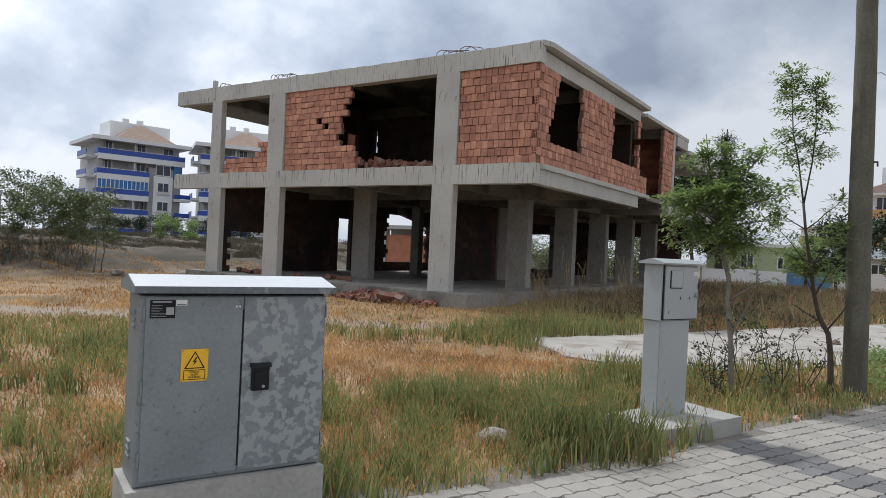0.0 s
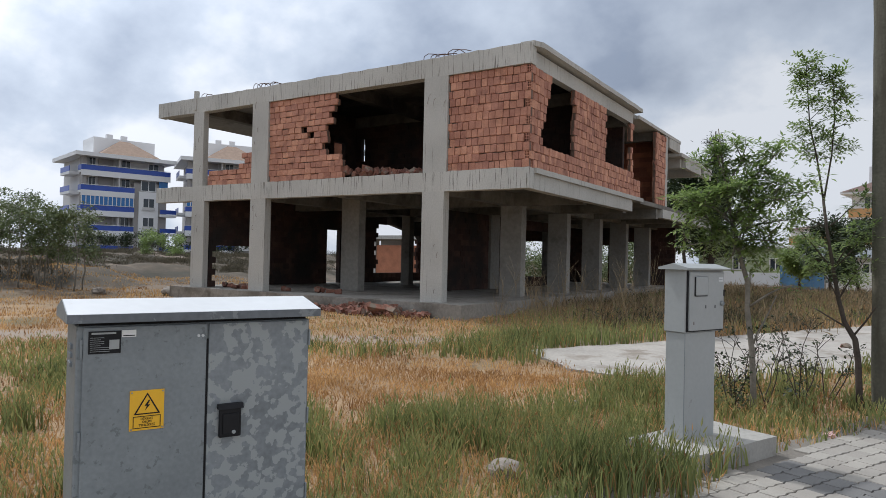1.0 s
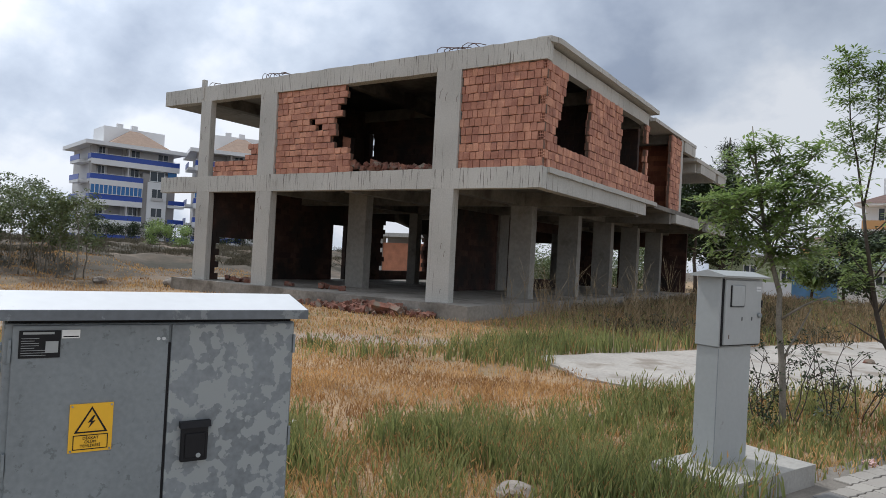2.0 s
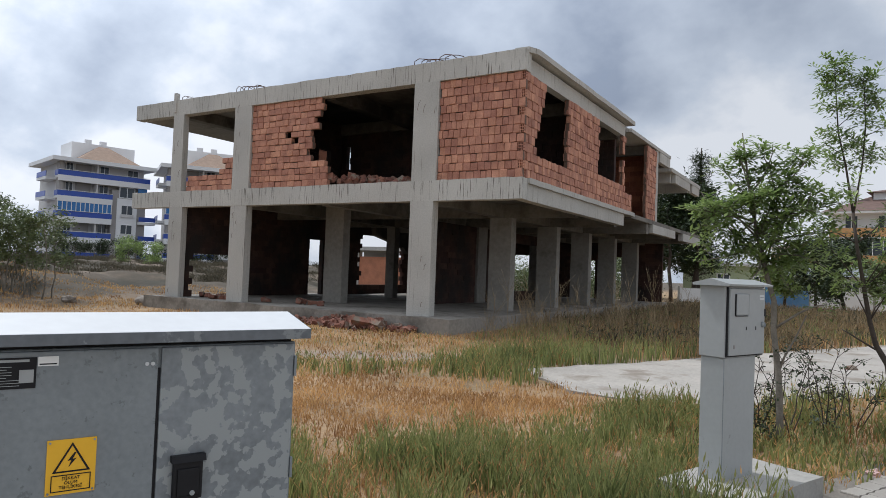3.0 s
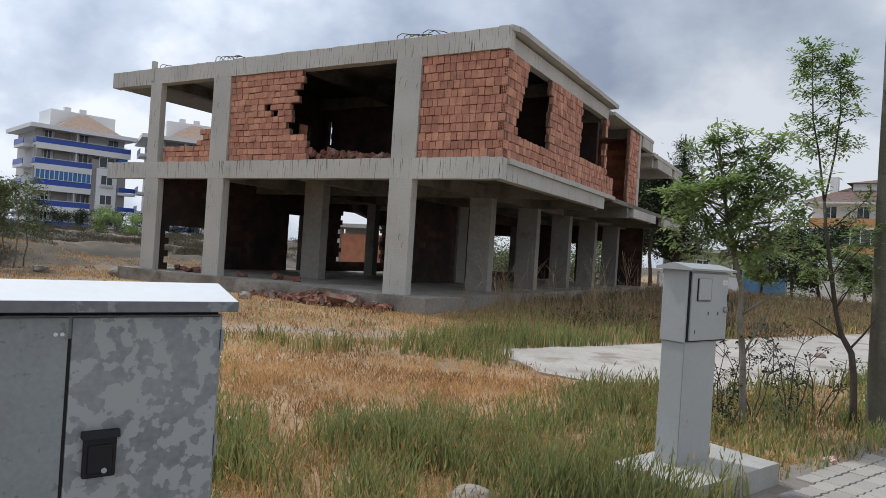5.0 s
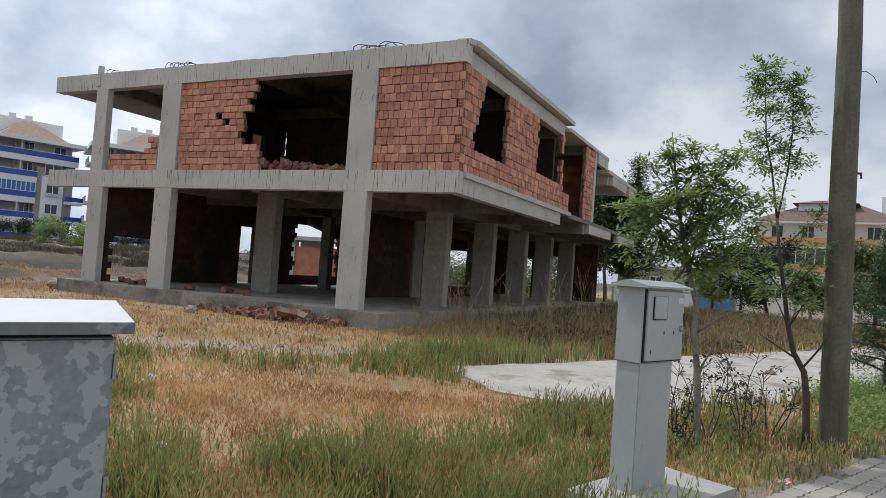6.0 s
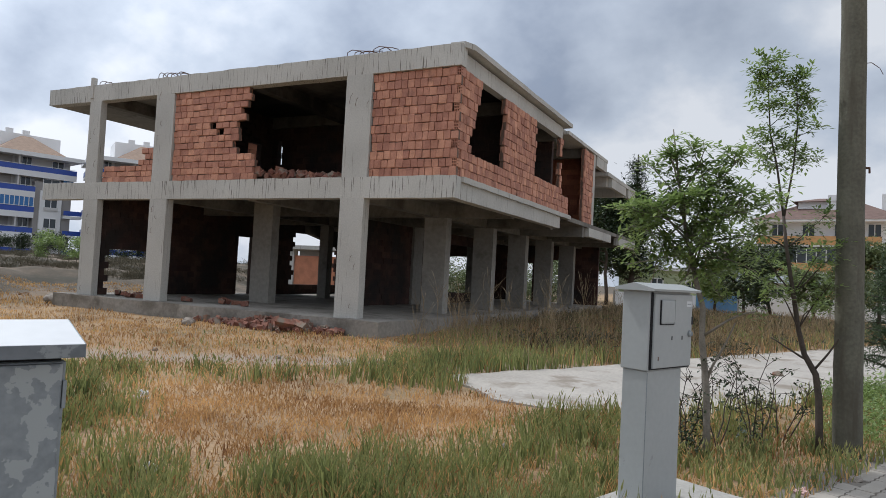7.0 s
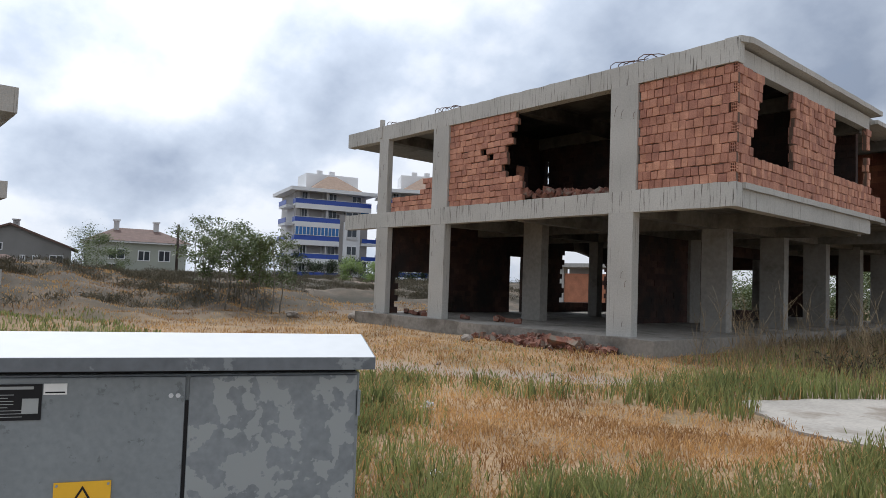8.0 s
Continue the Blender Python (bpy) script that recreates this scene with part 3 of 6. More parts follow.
def brick_meshes():
    out = []
    rng = random.Random(9)
    for k in range(5):
        bm = box(-BL / 2, BL / 2, -BT / 2, BT / 2, 0, BH, bevel=0.0)
        bmesh.ops.bevel(bm, geom=bm.edges[:], offset=0.010, segments=1, affect="EDGES")
        for v in bm.verts:
            v.co += Vector((rng.uniform(-1, 1), rng.uniform(-1, 1), rng.uniform(-1, 1))) * 0.007
        me = bpy.data.meshes.new("brick")
        bm.to_mesh(me); bm.free()
        me.materials.append(BRICK)
        out.append(me)
    # end-on brick that shows its cavities
    bm = bmesh.new()
    t = 0.012
    cells = 3
    w, h = BT, BH
    g = [(-w / 2 + i * (w / cells), -w / 2 + (i + 1) * (w / cells)) for i in range(cells)]
    hz = [(i * (h / cells), (i + 1) * (h / cells)) for i in range(cells)]
    vs = {}

    def v(x, y, z):
        key = (round(x, 4), round(y, 4), round(z, 4))
        if key not in vs:
            vs[key] = bm.verts.new((x, y, z))
        return vs[key]
    for a, b in g:
        for c, d in hz:
            o = [(a, c), (b, c), (b, d), (a, d)]
            i = [(a + t / 2, c + t / 2), (b - t / 2, c + t / 2), (b - t / 2, d - t / 2), (a + t / 2, d - t / 2)]
            for s in range(4):
                p, q = s, (s + 1) % 4
                bm.faces.new((v(o[p][0], -0.07, o[p][1]), v(o[q][0], -0.07, o[q][1]), v(i[q][0], -0.07, i[q][1]), v(i[p][0], -0.07, i[p][1])))
                bm.faces.new((v(i[p][0], -0.07, i[p][1]), v(i[q][0], -0.07, i[q][1]), v(i[q][0], 0.02, i[q][1]), v(i[p][0], 0.02, i[p][1])))
            f = bm.faces.new([v(x, 0.02, z) for x, z in i])
            f.material_index = 1
    box(-w / 2, w / 2, 0.021, 0.20, 0, h, bm)
    me = bpy.data.meshes.new("brick_end")
    bm.to_mesh(me); bm.free()
    me.materials.append(BRICK); me.materials.append(HOLLOW)
    return out, me


BRICKS, BRICK_END = brick_meshes()


def brick_wall(name, label, origin, along, length, height, keep, seed, brick=0.25, course=0.209, ends=(), group=""):
    """Courses of single bricks in a plane: origin is the lower outer corner; keep(u, z) tells where bricks stand.
    ends: which ends show cavities in every second course."""
    rng = random.Random(seed)
    ang = math.atan2(along[1], along[0])
    root = tagged(empty(name, Matrix.Translation(origin) @ Matrix.Rotation(ang, 4, "Z")), label, "wall", group, "structure")
    courses = round(height / course)
    ch = height / courses
    core = bmesh.new()
    for c in range(courses):
        u = -0.5 * brick * (c % 2) + rng.uniform(-0.05, 0.05)
        while u < length - 0.03:
            w = brick * rng.choice((0.86, 0.95, 1.0, 1.0, 1.06, 1.16)) + rng.uniform(-0.01, 0.01)
            a, b = max(0.0, u), min(length, u + w)
            u += w
            if b - a < 0.07:
                continue
            mid = (a + b) / 2
            if not keep(mid, c * ch + ch / 2):
                continue
            if ("end" in ends and b > length - 0.02 and c % 2 == 1):
                ob = piece("brick", BRICK_END, root, pose(b - 0.07, 0.07 + rng.uniform(-0.006, 0.006), c * ch))
                ob.scale = (1, 1, (ch - 0.01) / BH)
                continue
            if ("start" in ends and a < 0.02 and c % 2 == 0):
                ob = piece("brick", BRICK_END, root, pose(0.07, 0.07 + rng.uniform(-0.006, 0.006), c * ch))
                ob.scale = (1, 1, (ch - 0.01) / BH)
                if b > 0.16:
                    a = 0.145
                else:
                    continue
            ob = piece("brick", rng.choice(BRICKS), root, pose((a + b) / 2, BT / 2 + rng.uniform(-0.014, 0.012), c * ch + 0.002, rng.uniform(-1.2, 1.2), rng.uniform(-0.9, 0.9), rng.uniform(-1.6, 1.6)))
            ob.scale = ((b - a - rng.uniform(0.004, 0.016)) / BL, 1, (ch - rng.choice((0.006, 0.010, 0.014, 0.026))) / BH)
            box(a + 0.004, b - 0.004, 0.030, BT - 0.02, c * ch - 0.005, c * ch + ch - 0.003, core)
    if core.verts:
        ob = part("mortar", core, MORTAR, root, "crumbly grey mortar between the bricks")
        ob["kind"] = "stuff"
    else:
        core.free()
    return root


def right_panel(u, z):
    return True


def left_panel(u, z):
    """The front panel with its broken right side and a few missing bricks."""
    top = 2.72 if z > 2.0 else 2.52 if z > 1.65 else 2.34 if z > 0.66 else 2.78 if z > 0.45 else 3.0
    if u > top + 0.09 * math.sin(z * 23):
        return False
    for hu, hz in ((1.45, 1.48), (1.72, 1.28)):
        if abs(u - hu) < 0.12 and abs(z - hz) < 0.1:
            return False
    return True


HB = Z2B - Z1
brick_wall("wall_front_right", "red hollow clay brick infill beside the corner", (-9.36, YF + 0.06, Z1), (1, 0), 2.36 - 0.02, HB, right_panel, 1, brick=0.180, ends=("end",))
brick_wall("wall_front_left", "red hollow brick infill broken open on one side", (-16.0, YF + 0.06, Z1), (1, 0), 3.1, HB, left_panel, 2, brick=0.245, course=0.18)
brick_wall("wall_front_low", "low remains of a red brick parapet", (-18.95, YF + 0.08, Z1), (1, 0), 2.15, 1.0,
           lambda u, z: z < (0.46 if u < 1.55 else 0.66 if u < 1.7 else 0.95), 3, course=0.18)


def side_wall(u, z):
    """u runs from the front corner into the depth."""
    left = 0.62 + 0.34 * max(0.0, z - 0.72)
    if u < left or (z > 0.95 and z < 1.3 and u < 0.8):
        return True
    if u < 2.83:
        return z < 0.72 - 0.02 * u
    if u < 5.40:
        return True
    if u < 7.88:
        return z < 0.74
    if u < 8.02 or (u < 8.14 and int(z / 0.209) % 2):
        return True
    return z < 0.66


brick_wall("wall_side", "red hollow brick side wall with two window openings", (XR - 0.05, YF + 0.15, Z1 + 0.012), (0, 1), 9.05, HB - 0.01, side_wall, 5, brick=0.190, ends=("start",))
brick_wall("wall_side_pier", "narrow red hollow brick pier beside a column", (XR - 0.08, 26.7, Z1), (0, 1), 1.4, 2.75, lambda u, z: True, 6)


def plain_wall(name, label, axis, at, a0, a1, z0, z1, holes, seed, mat=None, thick=0.2):
    """An inner brick wall of joined courses with openings, kept as one mesh."""
    rng = random.Random(seed)
    bm = bmesh.new()
    n = max(1, round((z1 - z0) / 0.2))
    ch = (z1 - z0) / n
    for c in range(n):
        u = a0 - 0.15 * (c % 2)
        zc = z0 + (c + 0.5) * ch
        while u < a1 - 0.02:
            p, q = max(a0, u), min(a1, u + 0.3)
            u += 0.3
            mid = (p + q) / 2
            if any((h0 + 0.06 * math.sin(zc * 11) * r < mid < h1 + 0.06 * math.cos(zc * 9) * r if r else h0 <= p and q <= h1) and k0 < zc < k1 for h0, h1, k0, k1, r in holes):
                continue
            for h0, h1, k0, k1, r in holes:
                if r == 0 and k0 < zc < k1:
                    if p < h0 < q:
                        q = h0
                    elif p < h1 < q:
                        p = h1
            if q - p < 0.02:
                continue
            j = rng.uniform(-0.008, 0.008)
            if axis == "x":
                box(at + j, at + thick + j, p + 0.004, q - 0.004, z0 + c * ch + 0.004, z0 + (c + 1) * ch - 0.004, bm)
            else:
                box(p + 0.004, q - 0.004, at + j, at + thick + j, z0 + c * ch + 0.004, z0 + (c + 1) * ch - 0.004, bm)
            # mortar core
            if axis == "x":
                box(at + 0.02, at + thick - 0.02, p - 0.001, q + 0.001, z0 + c * ch - 0.001, z0 + (c + 1) * ch + 0.001, bm)
            else:
                box(p - 0.001, q + 0.001, at + 0.02, at + thick - 0.02, z0 + c * ch - 0.001, z0 + (c + 1) * ch + 0.001, bm)
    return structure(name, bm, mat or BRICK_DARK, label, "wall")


Zc = Z1 - 0.55
plain_wall("wall_ground_left", "red brick wall with broken openings, darkened for indoor shade", "x", -19.35, 15.87, 36.6, Z0, Z1 - 0.16,
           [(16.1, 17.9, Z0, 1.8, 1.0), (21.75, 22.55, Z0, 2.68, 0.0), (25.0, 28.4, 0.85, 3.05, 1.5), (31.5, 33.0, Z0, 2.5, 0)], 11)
plain_wall("wall_ground_rear", "red brick rear wall with window openings, darkened for indoor shade", "y", 36.3, -19.3, -8.7, Z0, Z1 - 0.16,
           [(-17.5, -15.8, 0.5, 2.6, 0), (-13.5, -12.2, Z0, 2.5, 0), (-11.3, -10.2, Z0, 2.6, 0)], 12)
# Two partitions added to keep the ground floor behind the bays dark.
plain_wall("wall_ground_room", "added brick partition behind the front bay, darkened for shade", "x", -12.9, 20.3, 30.3, Z0, Zc, [(26.3, 30.1, 0.7, 2.75, 0)], 14)
plain_wall("wall_ground_cross", "added brick cross wall in the ground floor, darkened for shade", "y", 24.3, -15.6, -13.0, Z0, Zc, [], 19)
plain_wall("wall_upper_rear", "brick wall deep in the upper storey with small openings, darkened for shade", "y", 20.0, -16.4, XR - 0.3, Z1, Z2 - 0.55,
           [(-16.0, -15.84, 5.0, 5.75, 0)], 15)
plain_wall("wall_upper_left", "brick wall closing the upper room, darkened for shade", "x", -16.4, 16.2, 20.0, Z1, Z2 - 0.2, [(18.78, 19.40, 4.85, 5.62, 0)], 16)
plain_wall("wall_upper_side", "red brick wall behind the side opening", "x", -10.6, 24.2, 29.9, Z1, Z2 - 0.2, [], 17, mat=BRICK_JOIN)
plain_wall("wall_upper_bay", "shaded red brick wall inside the side bay", "y", 28.15, -12.8, XR - 0.45, Z1, Z2 - 0.2, [], 20, mat=BRICK_JOIN)
plain_wall("wall_upper_cross", "red brick cross wall in the upper storey", "y", 24.0, -13.0, XR - 0.5, Z1, Z2 - 0.2, [], 18)
plain_wall("wall_upper_far", "dim brick wall across the open upper bay", "x", -19.1, 20.9, 23.2, Z1, Z2 - 0.2, [(21.95, 22.7, 5.2, 5.6, 0)], 21, mat=BRICK_JOIN)


t = thing("hanging_slab", "broken slab fragment sagging from the ceiling by the wall breach", "slab fragment")
bm = bmesh.new()
prof = [(25.6, 3.625), (25.75, 3.02), (26.3, 2.93), (26.9, 2.80), (27.4, 2.52), (27.9, 2.60), (28.3, 2.30), (28.5, 3.625)]
ring = [[bm.verts.new((x + 0.03 * (k % 2), y, z)) for k, (y, z) in enumerate(prof)] for x in (-19.12, -18.85)]
for k in range(len(prof)):
    j = (k + 1) % len(prof)
    bm.faces.new((ring[0][k], ring[0][j], ring[1][j], ring[1][k]))
bm.faces.new(ring[0][::-1]); bm.faces.new(ring[1])
part("fragment", bm, SOOT_SHADE, t)


def tie_wires():
    """Short bent ends of tie wire left in the column faces."""
    rng = random.Random(12)
    for col in [o for o in scene.objects if o.get("category") == "column" and min(v.co.y for v in o.data.vertices) < YF + 0.1]:
        xs, zs = [v.co.x for v in col.data.vertices], [v.co.z for v in col.data.vertices]
        for _ in range(3):
            x, z = rng.uniform(min(xs) + 0.1, max(xs) - 0.1), rng.uniform(min(zs) + 0.4, max(zs) - 0.15)
            l = rng.uniform(0.10, 0.24)
            bm = bmesh.new()
            tube(bm, [(x, YF + 0.03, z), (x + 0.02, YF - 0.04, z + 0.01), (x + 0.3 * l, YF - 0.06, z + 0.7 * l), (x + 0.5 * l, YF - 0.05, z + l)], [0.004] * 4, 5)
            part("tie_wire", bm, RUST, col)


tie_wires()


# ---- near the camera: cabinet, meter box, pavement ----
def prism(profile, x0, x1, bm=None):
    """A profile of (y, z) points swept along x."""
    bm = bm or bmesh.new()
    a = [bm.verts.new((x0, y, z)) for y, z in profile]
    b = [bm.verts.new((x1, y, z)) for y, z in profile]
    n = len(profile)
    for k in range(n):
        bm.faces.new((a[k], a[(k + 1) % n], b[(k + 1) % n], b[k]))
    bm.faces.new(a[::-1])
    bm.faces.new(b)
    bmesh.ops.recalc_face_normals(bm, faces=bm.faces[:])
    return bm


def words(text, size, m, mat, parent, name="lettering"):
    """Flat lettering in the built-in font, turned into a mesh."""
    cu = bpy.data.curves.new(name, "FONT")
    cu.body, cu.size, cu.align_x, cu.align_y, cu.extrude = text, size, "CENTER", "CENTER", 0.0004
    tmp = bpy.data.objects.new("tmp", cu)
    scene.collection.objects.link(tmp)
    bpy.context.view_layer.update()
    me = bpy.data.meshes.new_from_object(tmp.evaluated_get(bpy.context.evaluated_depsgraph_get()))
    bpy.data.objects.remove(tmp)
    bpy.data.curves.remove(cu)
    me.name = name
    me.materials.clear()
    me.materials.append(mat)
    ob = new(name, me)
    ob.parent, ob.matrix_basis = parent, m
    return ob


def electrical_cabinet():
    cab = thing("electrical_cabinet", "grey galvanised two-door electrical cabinet on a concrete plinth", "electrical cabinet", pose(-2.4314, 2.1585, 0, 0, 0, 67.04))
    bm = rough_box(-0.035, 0.945, -0.03, 0.36, -0.1, 0.362, step=0.12, amp=0.012)
    part("plinth", bm, PLINTH, cab, "stained cast concrete plinth")
    bm = box(0, 0.935, 0.012, 0.318, 0.365, 1.268, bevel=0.006)
    part("body", bm, GALV_PLAIN, cab)
    left = part("door", box(0.022, 0.479, 0.0, 0.018, 0.385, 1.263, bevel=0.005), GALV_PLAIN, cab, "dull grey sheet metal door with rust specks")
    right = part("door", box(0.488, 0.926, 0.0, 0.018, 0.385, 1.263, bevel=0.005), GALV, cab, "mottled galvanised sheet metal door")
    # Black strip in place of the shaded gap between the doors.
    part("seam", box(0.4795, 0.4875, 0.006, 0.02, 0.41, 1.20), BLACK, cab, "black strip for the shaded gap between the doors")
    # gabled lid with a folded rim
    lid = part("lid", prism([(-0.045, 1.284), (-0.045, 1.317), (0.16, 1.362), (0.365, 1.317), (0.365, 1.284), (0.35, 1.284), (0.35, 1.31), (-0.03, 1.31), (-0.03, 1.284)], -0.035, 0.962), LID, cab, "pale sloping metal lid")
    bm = prism([(-0.0475, 1.2835), (-0.0475, 1.316), (-0.0455, 1.316), (-0.0455, 1.2835)], -0.036, 0.963)
    part("rim", bm, RIM, lid, "grey folded front rim")
    bm = prism([(-0.045, 1.2835), (-0.045, 1.3165), (0.16, 1.3615), (0.365, 1.3165), (0.365, 1.2835)], -0.038, -0.0355)
    part("end_plate", bm, GALV_PLAIN, lid)
    bm = prism([(-0.045, 1.2835), (-0.045, 1.3165), (0.16, 1.3615), (0.365, 1.3165), (0.365, 1.2835)], 0.9625, 0.965)
    part("end_plate", bm, GALV_PLAIN, lid)
    # Black block fills in the shaded gap between body and lid.
    part("neck", box(0.01, 0.925, 0.03, 0.30, 1.268, 1.312), BLACK, cab, "black filler for the shaded gap under the lid")
    # lock
    lock = part("lock", box(0.534, 0.626, -0.022, 0.002, 0.785, 0.915, bevel=0.008), BLACK, right, "black plastic swing-handle lock")
    part("hood", prism([(-0.03, 0.905), (-0.022, 0.925), (0.0, 0.925), (0.0, 0.905)], 0.528, 0.632), BLACK, lock)
    bm = bmesh.new()
    tube(bm, [(0.592, -0.03, 0.808), (0.592, -0.02, 0.808)], [0.008, 0.008], 10)
    part("keyhole_cover", bm, GALV, lock, "pale keyhole cover")
    part("recess", box(0.546, 0.614, -0.0265, -0.0215, 0.80, 0.885, bevel=0.004), BLACK, lock)
    # warning sign
    sign = part("warning_sign", box(0.190, 0.317, -0.004, -0.0005, 0.853, 1.009), YELLOW, left, "yellow electric shock warning plate")
    z0, z1, ua, ub = 0.915, 1.0, 0.205, 0.303
    uc = (ua + ub) / 2
    bm = bmesh.new()
    tri_o, tri_i = [(ua, z0), (ub, z0), (uc, z1)], [(ua + 0.009, z0 + 0.0045), (ub - 0.009, z0 + 0.0045), (uc, z1 - 0.0095)]
    vo = [bm.verts.new((u, -0.0052, z)) for u, z in tri_o]
    vi = [bm.verts.new((u, -0.0052, z)) for u, z in tri_i]
    for k in range(3):
        bm.faces.new((vo[k], vo[(k + 1) % 3], vi[(k + 1) % 3], vi[k]))
    part("triangle", bm, BLACK, sign)
    bm = bmesh.new()
    bolt = [(0.006, 0.048), (-0.011, 0.024), (-0.001, 0.026), (-0.008, 0.006), (0.012, 0.031), (0.002, 0.029), (0.011, 0.047)]
    bm.faces.new([bm.verts.new((uc + a, -0.0052, z0 + 0.008 + b)) for a, b in bolt])
    part("bolt_mark", bm, BLACK, sign)
    bm = bmesh.new()
    for u0, u1, a, b in ((0.203, 0.305, 0.906, 0.9085), (0.203, 0.305, 0.861, 0.8635), (0.203, 0.2055, 0.8635, 0.906), (0.3025, 0.305, 0.8635, 0.906)):
        box(u0, u1, -0.0054, -0.0042, a, b, bm)
    part("border", bm, BLACK, sign)
    for k, w in enumerate(("DİKKAT", "ÖLÜM", "TEHLİKESİ")):
        words(w, 0.0125, pose(uc, -0.0052, 0.8975 - 0.0125 * k, 90, 0, 0), BLACK, sign)
    for u, z in ((0.197, 1.002), (0.311, 1.002), (0.197, 0.859), (0.311, 0.859)):
        bm = bmesh.new()
        tube(bm, [(u, -0.0075, z), (u, -0.003, z)], [0.0032, 0.0032], 8)
        part("rivet", bm, GALV, sign)
    # maker's plate with unreadable lines, and a small white label
    plate = part("maker_plate", box(0.040, 0.153, -0.0035, -0.0005, 1.162, 1.248), BLACK, left, "black plate with unreadable lines")
    bm = bmesh.new()
    for k in range(8):
        box(0.046, 0.046 + (0.06 if k % 3 else 0.045) * (0.8 if k > 2 else 1.5), -0.0042, -0.0034, 1.170 + k * 0.0075, 1.1715 + k * 0.0075, bm)
    box(0.05, 0.135, -0.0042, -0.0034, 1.236, 1.243, bm)
    part("plate_lines", bm, PAINT_GREY, plate)
    part("plate_panel", box(0.112, 0.147, -0.0044, -0.0035, 1.178, 1.214), PAINT_GREY, plate)
    lab = part("paper_label", box(0.156, 0.207, -0.003, -0.0005, 1.222, 1.249), WHITE, left, "small white label with an unreadable line")
    part("label_line", box(0.160, 0.203, -0.0036, -0.0029, 1.226, 1.2295), BLACK, lab)
    for z in (0.47, 1.10):
        for k in range(3):
            part("louvre", box(-0.009, 0.002, 0.12, 0.20, z + k * 0.035, z + k * 0.035 + 0.018, bevel=0.003), GALV_PLAIN, cab)
    # bolt heads and hinges
    for u, z in ((0.445, 1.215), (0.462, 1.215)):
        bm = bmesh.new()
        tube(bm, [(u, -0.005, z), (u, 0.001, z)], [0.006, 0.006], 8)
        part("screw", bm, LID, left)
    for z in (0.46, 0.80, 1.15):
        part("hinge", box(0.012, 0.021, -0.004, 0.012, z, z + 0.07, bevel=0.002), GALV_PLAIN, cab)
        part("hinge", box(0.927, 0.936, -0.004, 0.012, z, z + 0.07, bevel=0.002), GALV_PLAIN, cab)


electrical_cabinet()


def meter_box():
    met = thing("meter_box", "light grey metal electricity meter box on a slim post", "meter box", pose(-1.127, 6.0506, 0, 0, 0, 67.98))
    post = part("post", box(0.012, 0.405, 0.012, 0.18, 0.10, 1.028, bevel=0.004), PAINT_GREY, met)
    part("post_seam", box(0.0118, 0.0150, 0.009, 0.0123, 0.21, 1.02), GALV_PLAIN, post)
    part("housing", box(0.0, 0.478, 0.004, 0.19, 1.030, 1.508, bevel=0.005), PAINT_GREY, met)
    door = part("door", box(0.028, 0.470, -0.016, 0.002, 1.045, 1.492, bevel=0.006), PAINT_GREY, met)
    # Black strips drawn as the shade in the gaps round the door.
    part("gap", box(0.012, 0.027, -0.004, 0.006, 1.036, 1.50), BLACK, met, "black strip for the shaded gap beside the door")
    part("gap", box(0.027, 0.474, -0.004, 0.006, 1.036, 1.046), BLACK, met, "black strip for the shaded gap under the door")
    part("lid", prism([(-0.045, 1.508), (-0.05, 1.521), (0.09, 1.556), (0.225, 1.524), (0.222, 1.508)], -0.04, 0.515), PAINT_GREY, met, "overhanging sloped metal lid")
    flap = part("window_flap", box(0.092, 0.245, -0.026, -0.015, 1.312, 1.458, bevel=0.010), PAINT_GREY, door)
    # Black strips drawn as the shadow along the flap's edges.
    part("flap_shadow_gap", box(0.084, 0.094, -0.022, -0.0155, 1.308, 1.455), BLACK, flap)
    part("flap_shadow_gap", box(0.094, 0.243, -0.022, -0.0155, 1.306, 1.313), BLACK, flap)
    for u in (0.231, 0.352):
        part("slot", box(u - 0.005, u + 0.005, -0.0175, -0.0155, 1.212, 1.236), BLACK, door)
    part("slot", box(0.078, 0.086, -0.0175, -0.0155, 1.09, 1.115), RUST, door)
    bm = bmesh.new()
    tube(bm, [(0.438, -0.034, 1.248), (0.438, -0.014, 1.248)], [0.016, 0.021], 12)
    part("lock_knob", bm, GALV, door, "round metal lock knob")
    part("hinge", box(0.462, 0.476, -0.02, -0.004, 1.305, 1.355, bevel=0.002), BLACK, door)
    part("sticker", box(0.395, 0.455, -0.0175, -0.0155, 1.418, 1.452), LID, door, "torn pale sticker with unreadable lines")
    part("sticker_line", box(0.402, 0.446, -0.0182, -0.0172, 1.432, 1.436), GALV_PLAIN, door)
    ox, oy = -0.78, 6.18
    bm = rough_box(-0.54, 0.55, -0.01, 0.57, -0.10, 0.215, step=0.12, amp=0.010)
    ob = part("plinth", bm, PLINTH)
    ob.matrix_world = pose(ox, oy, 0, 0, 0, 67.98)
    tagged(ob, "rough cast concrete block under the meter post", "plinth")


meter_box()

WALK_Z = 0.075


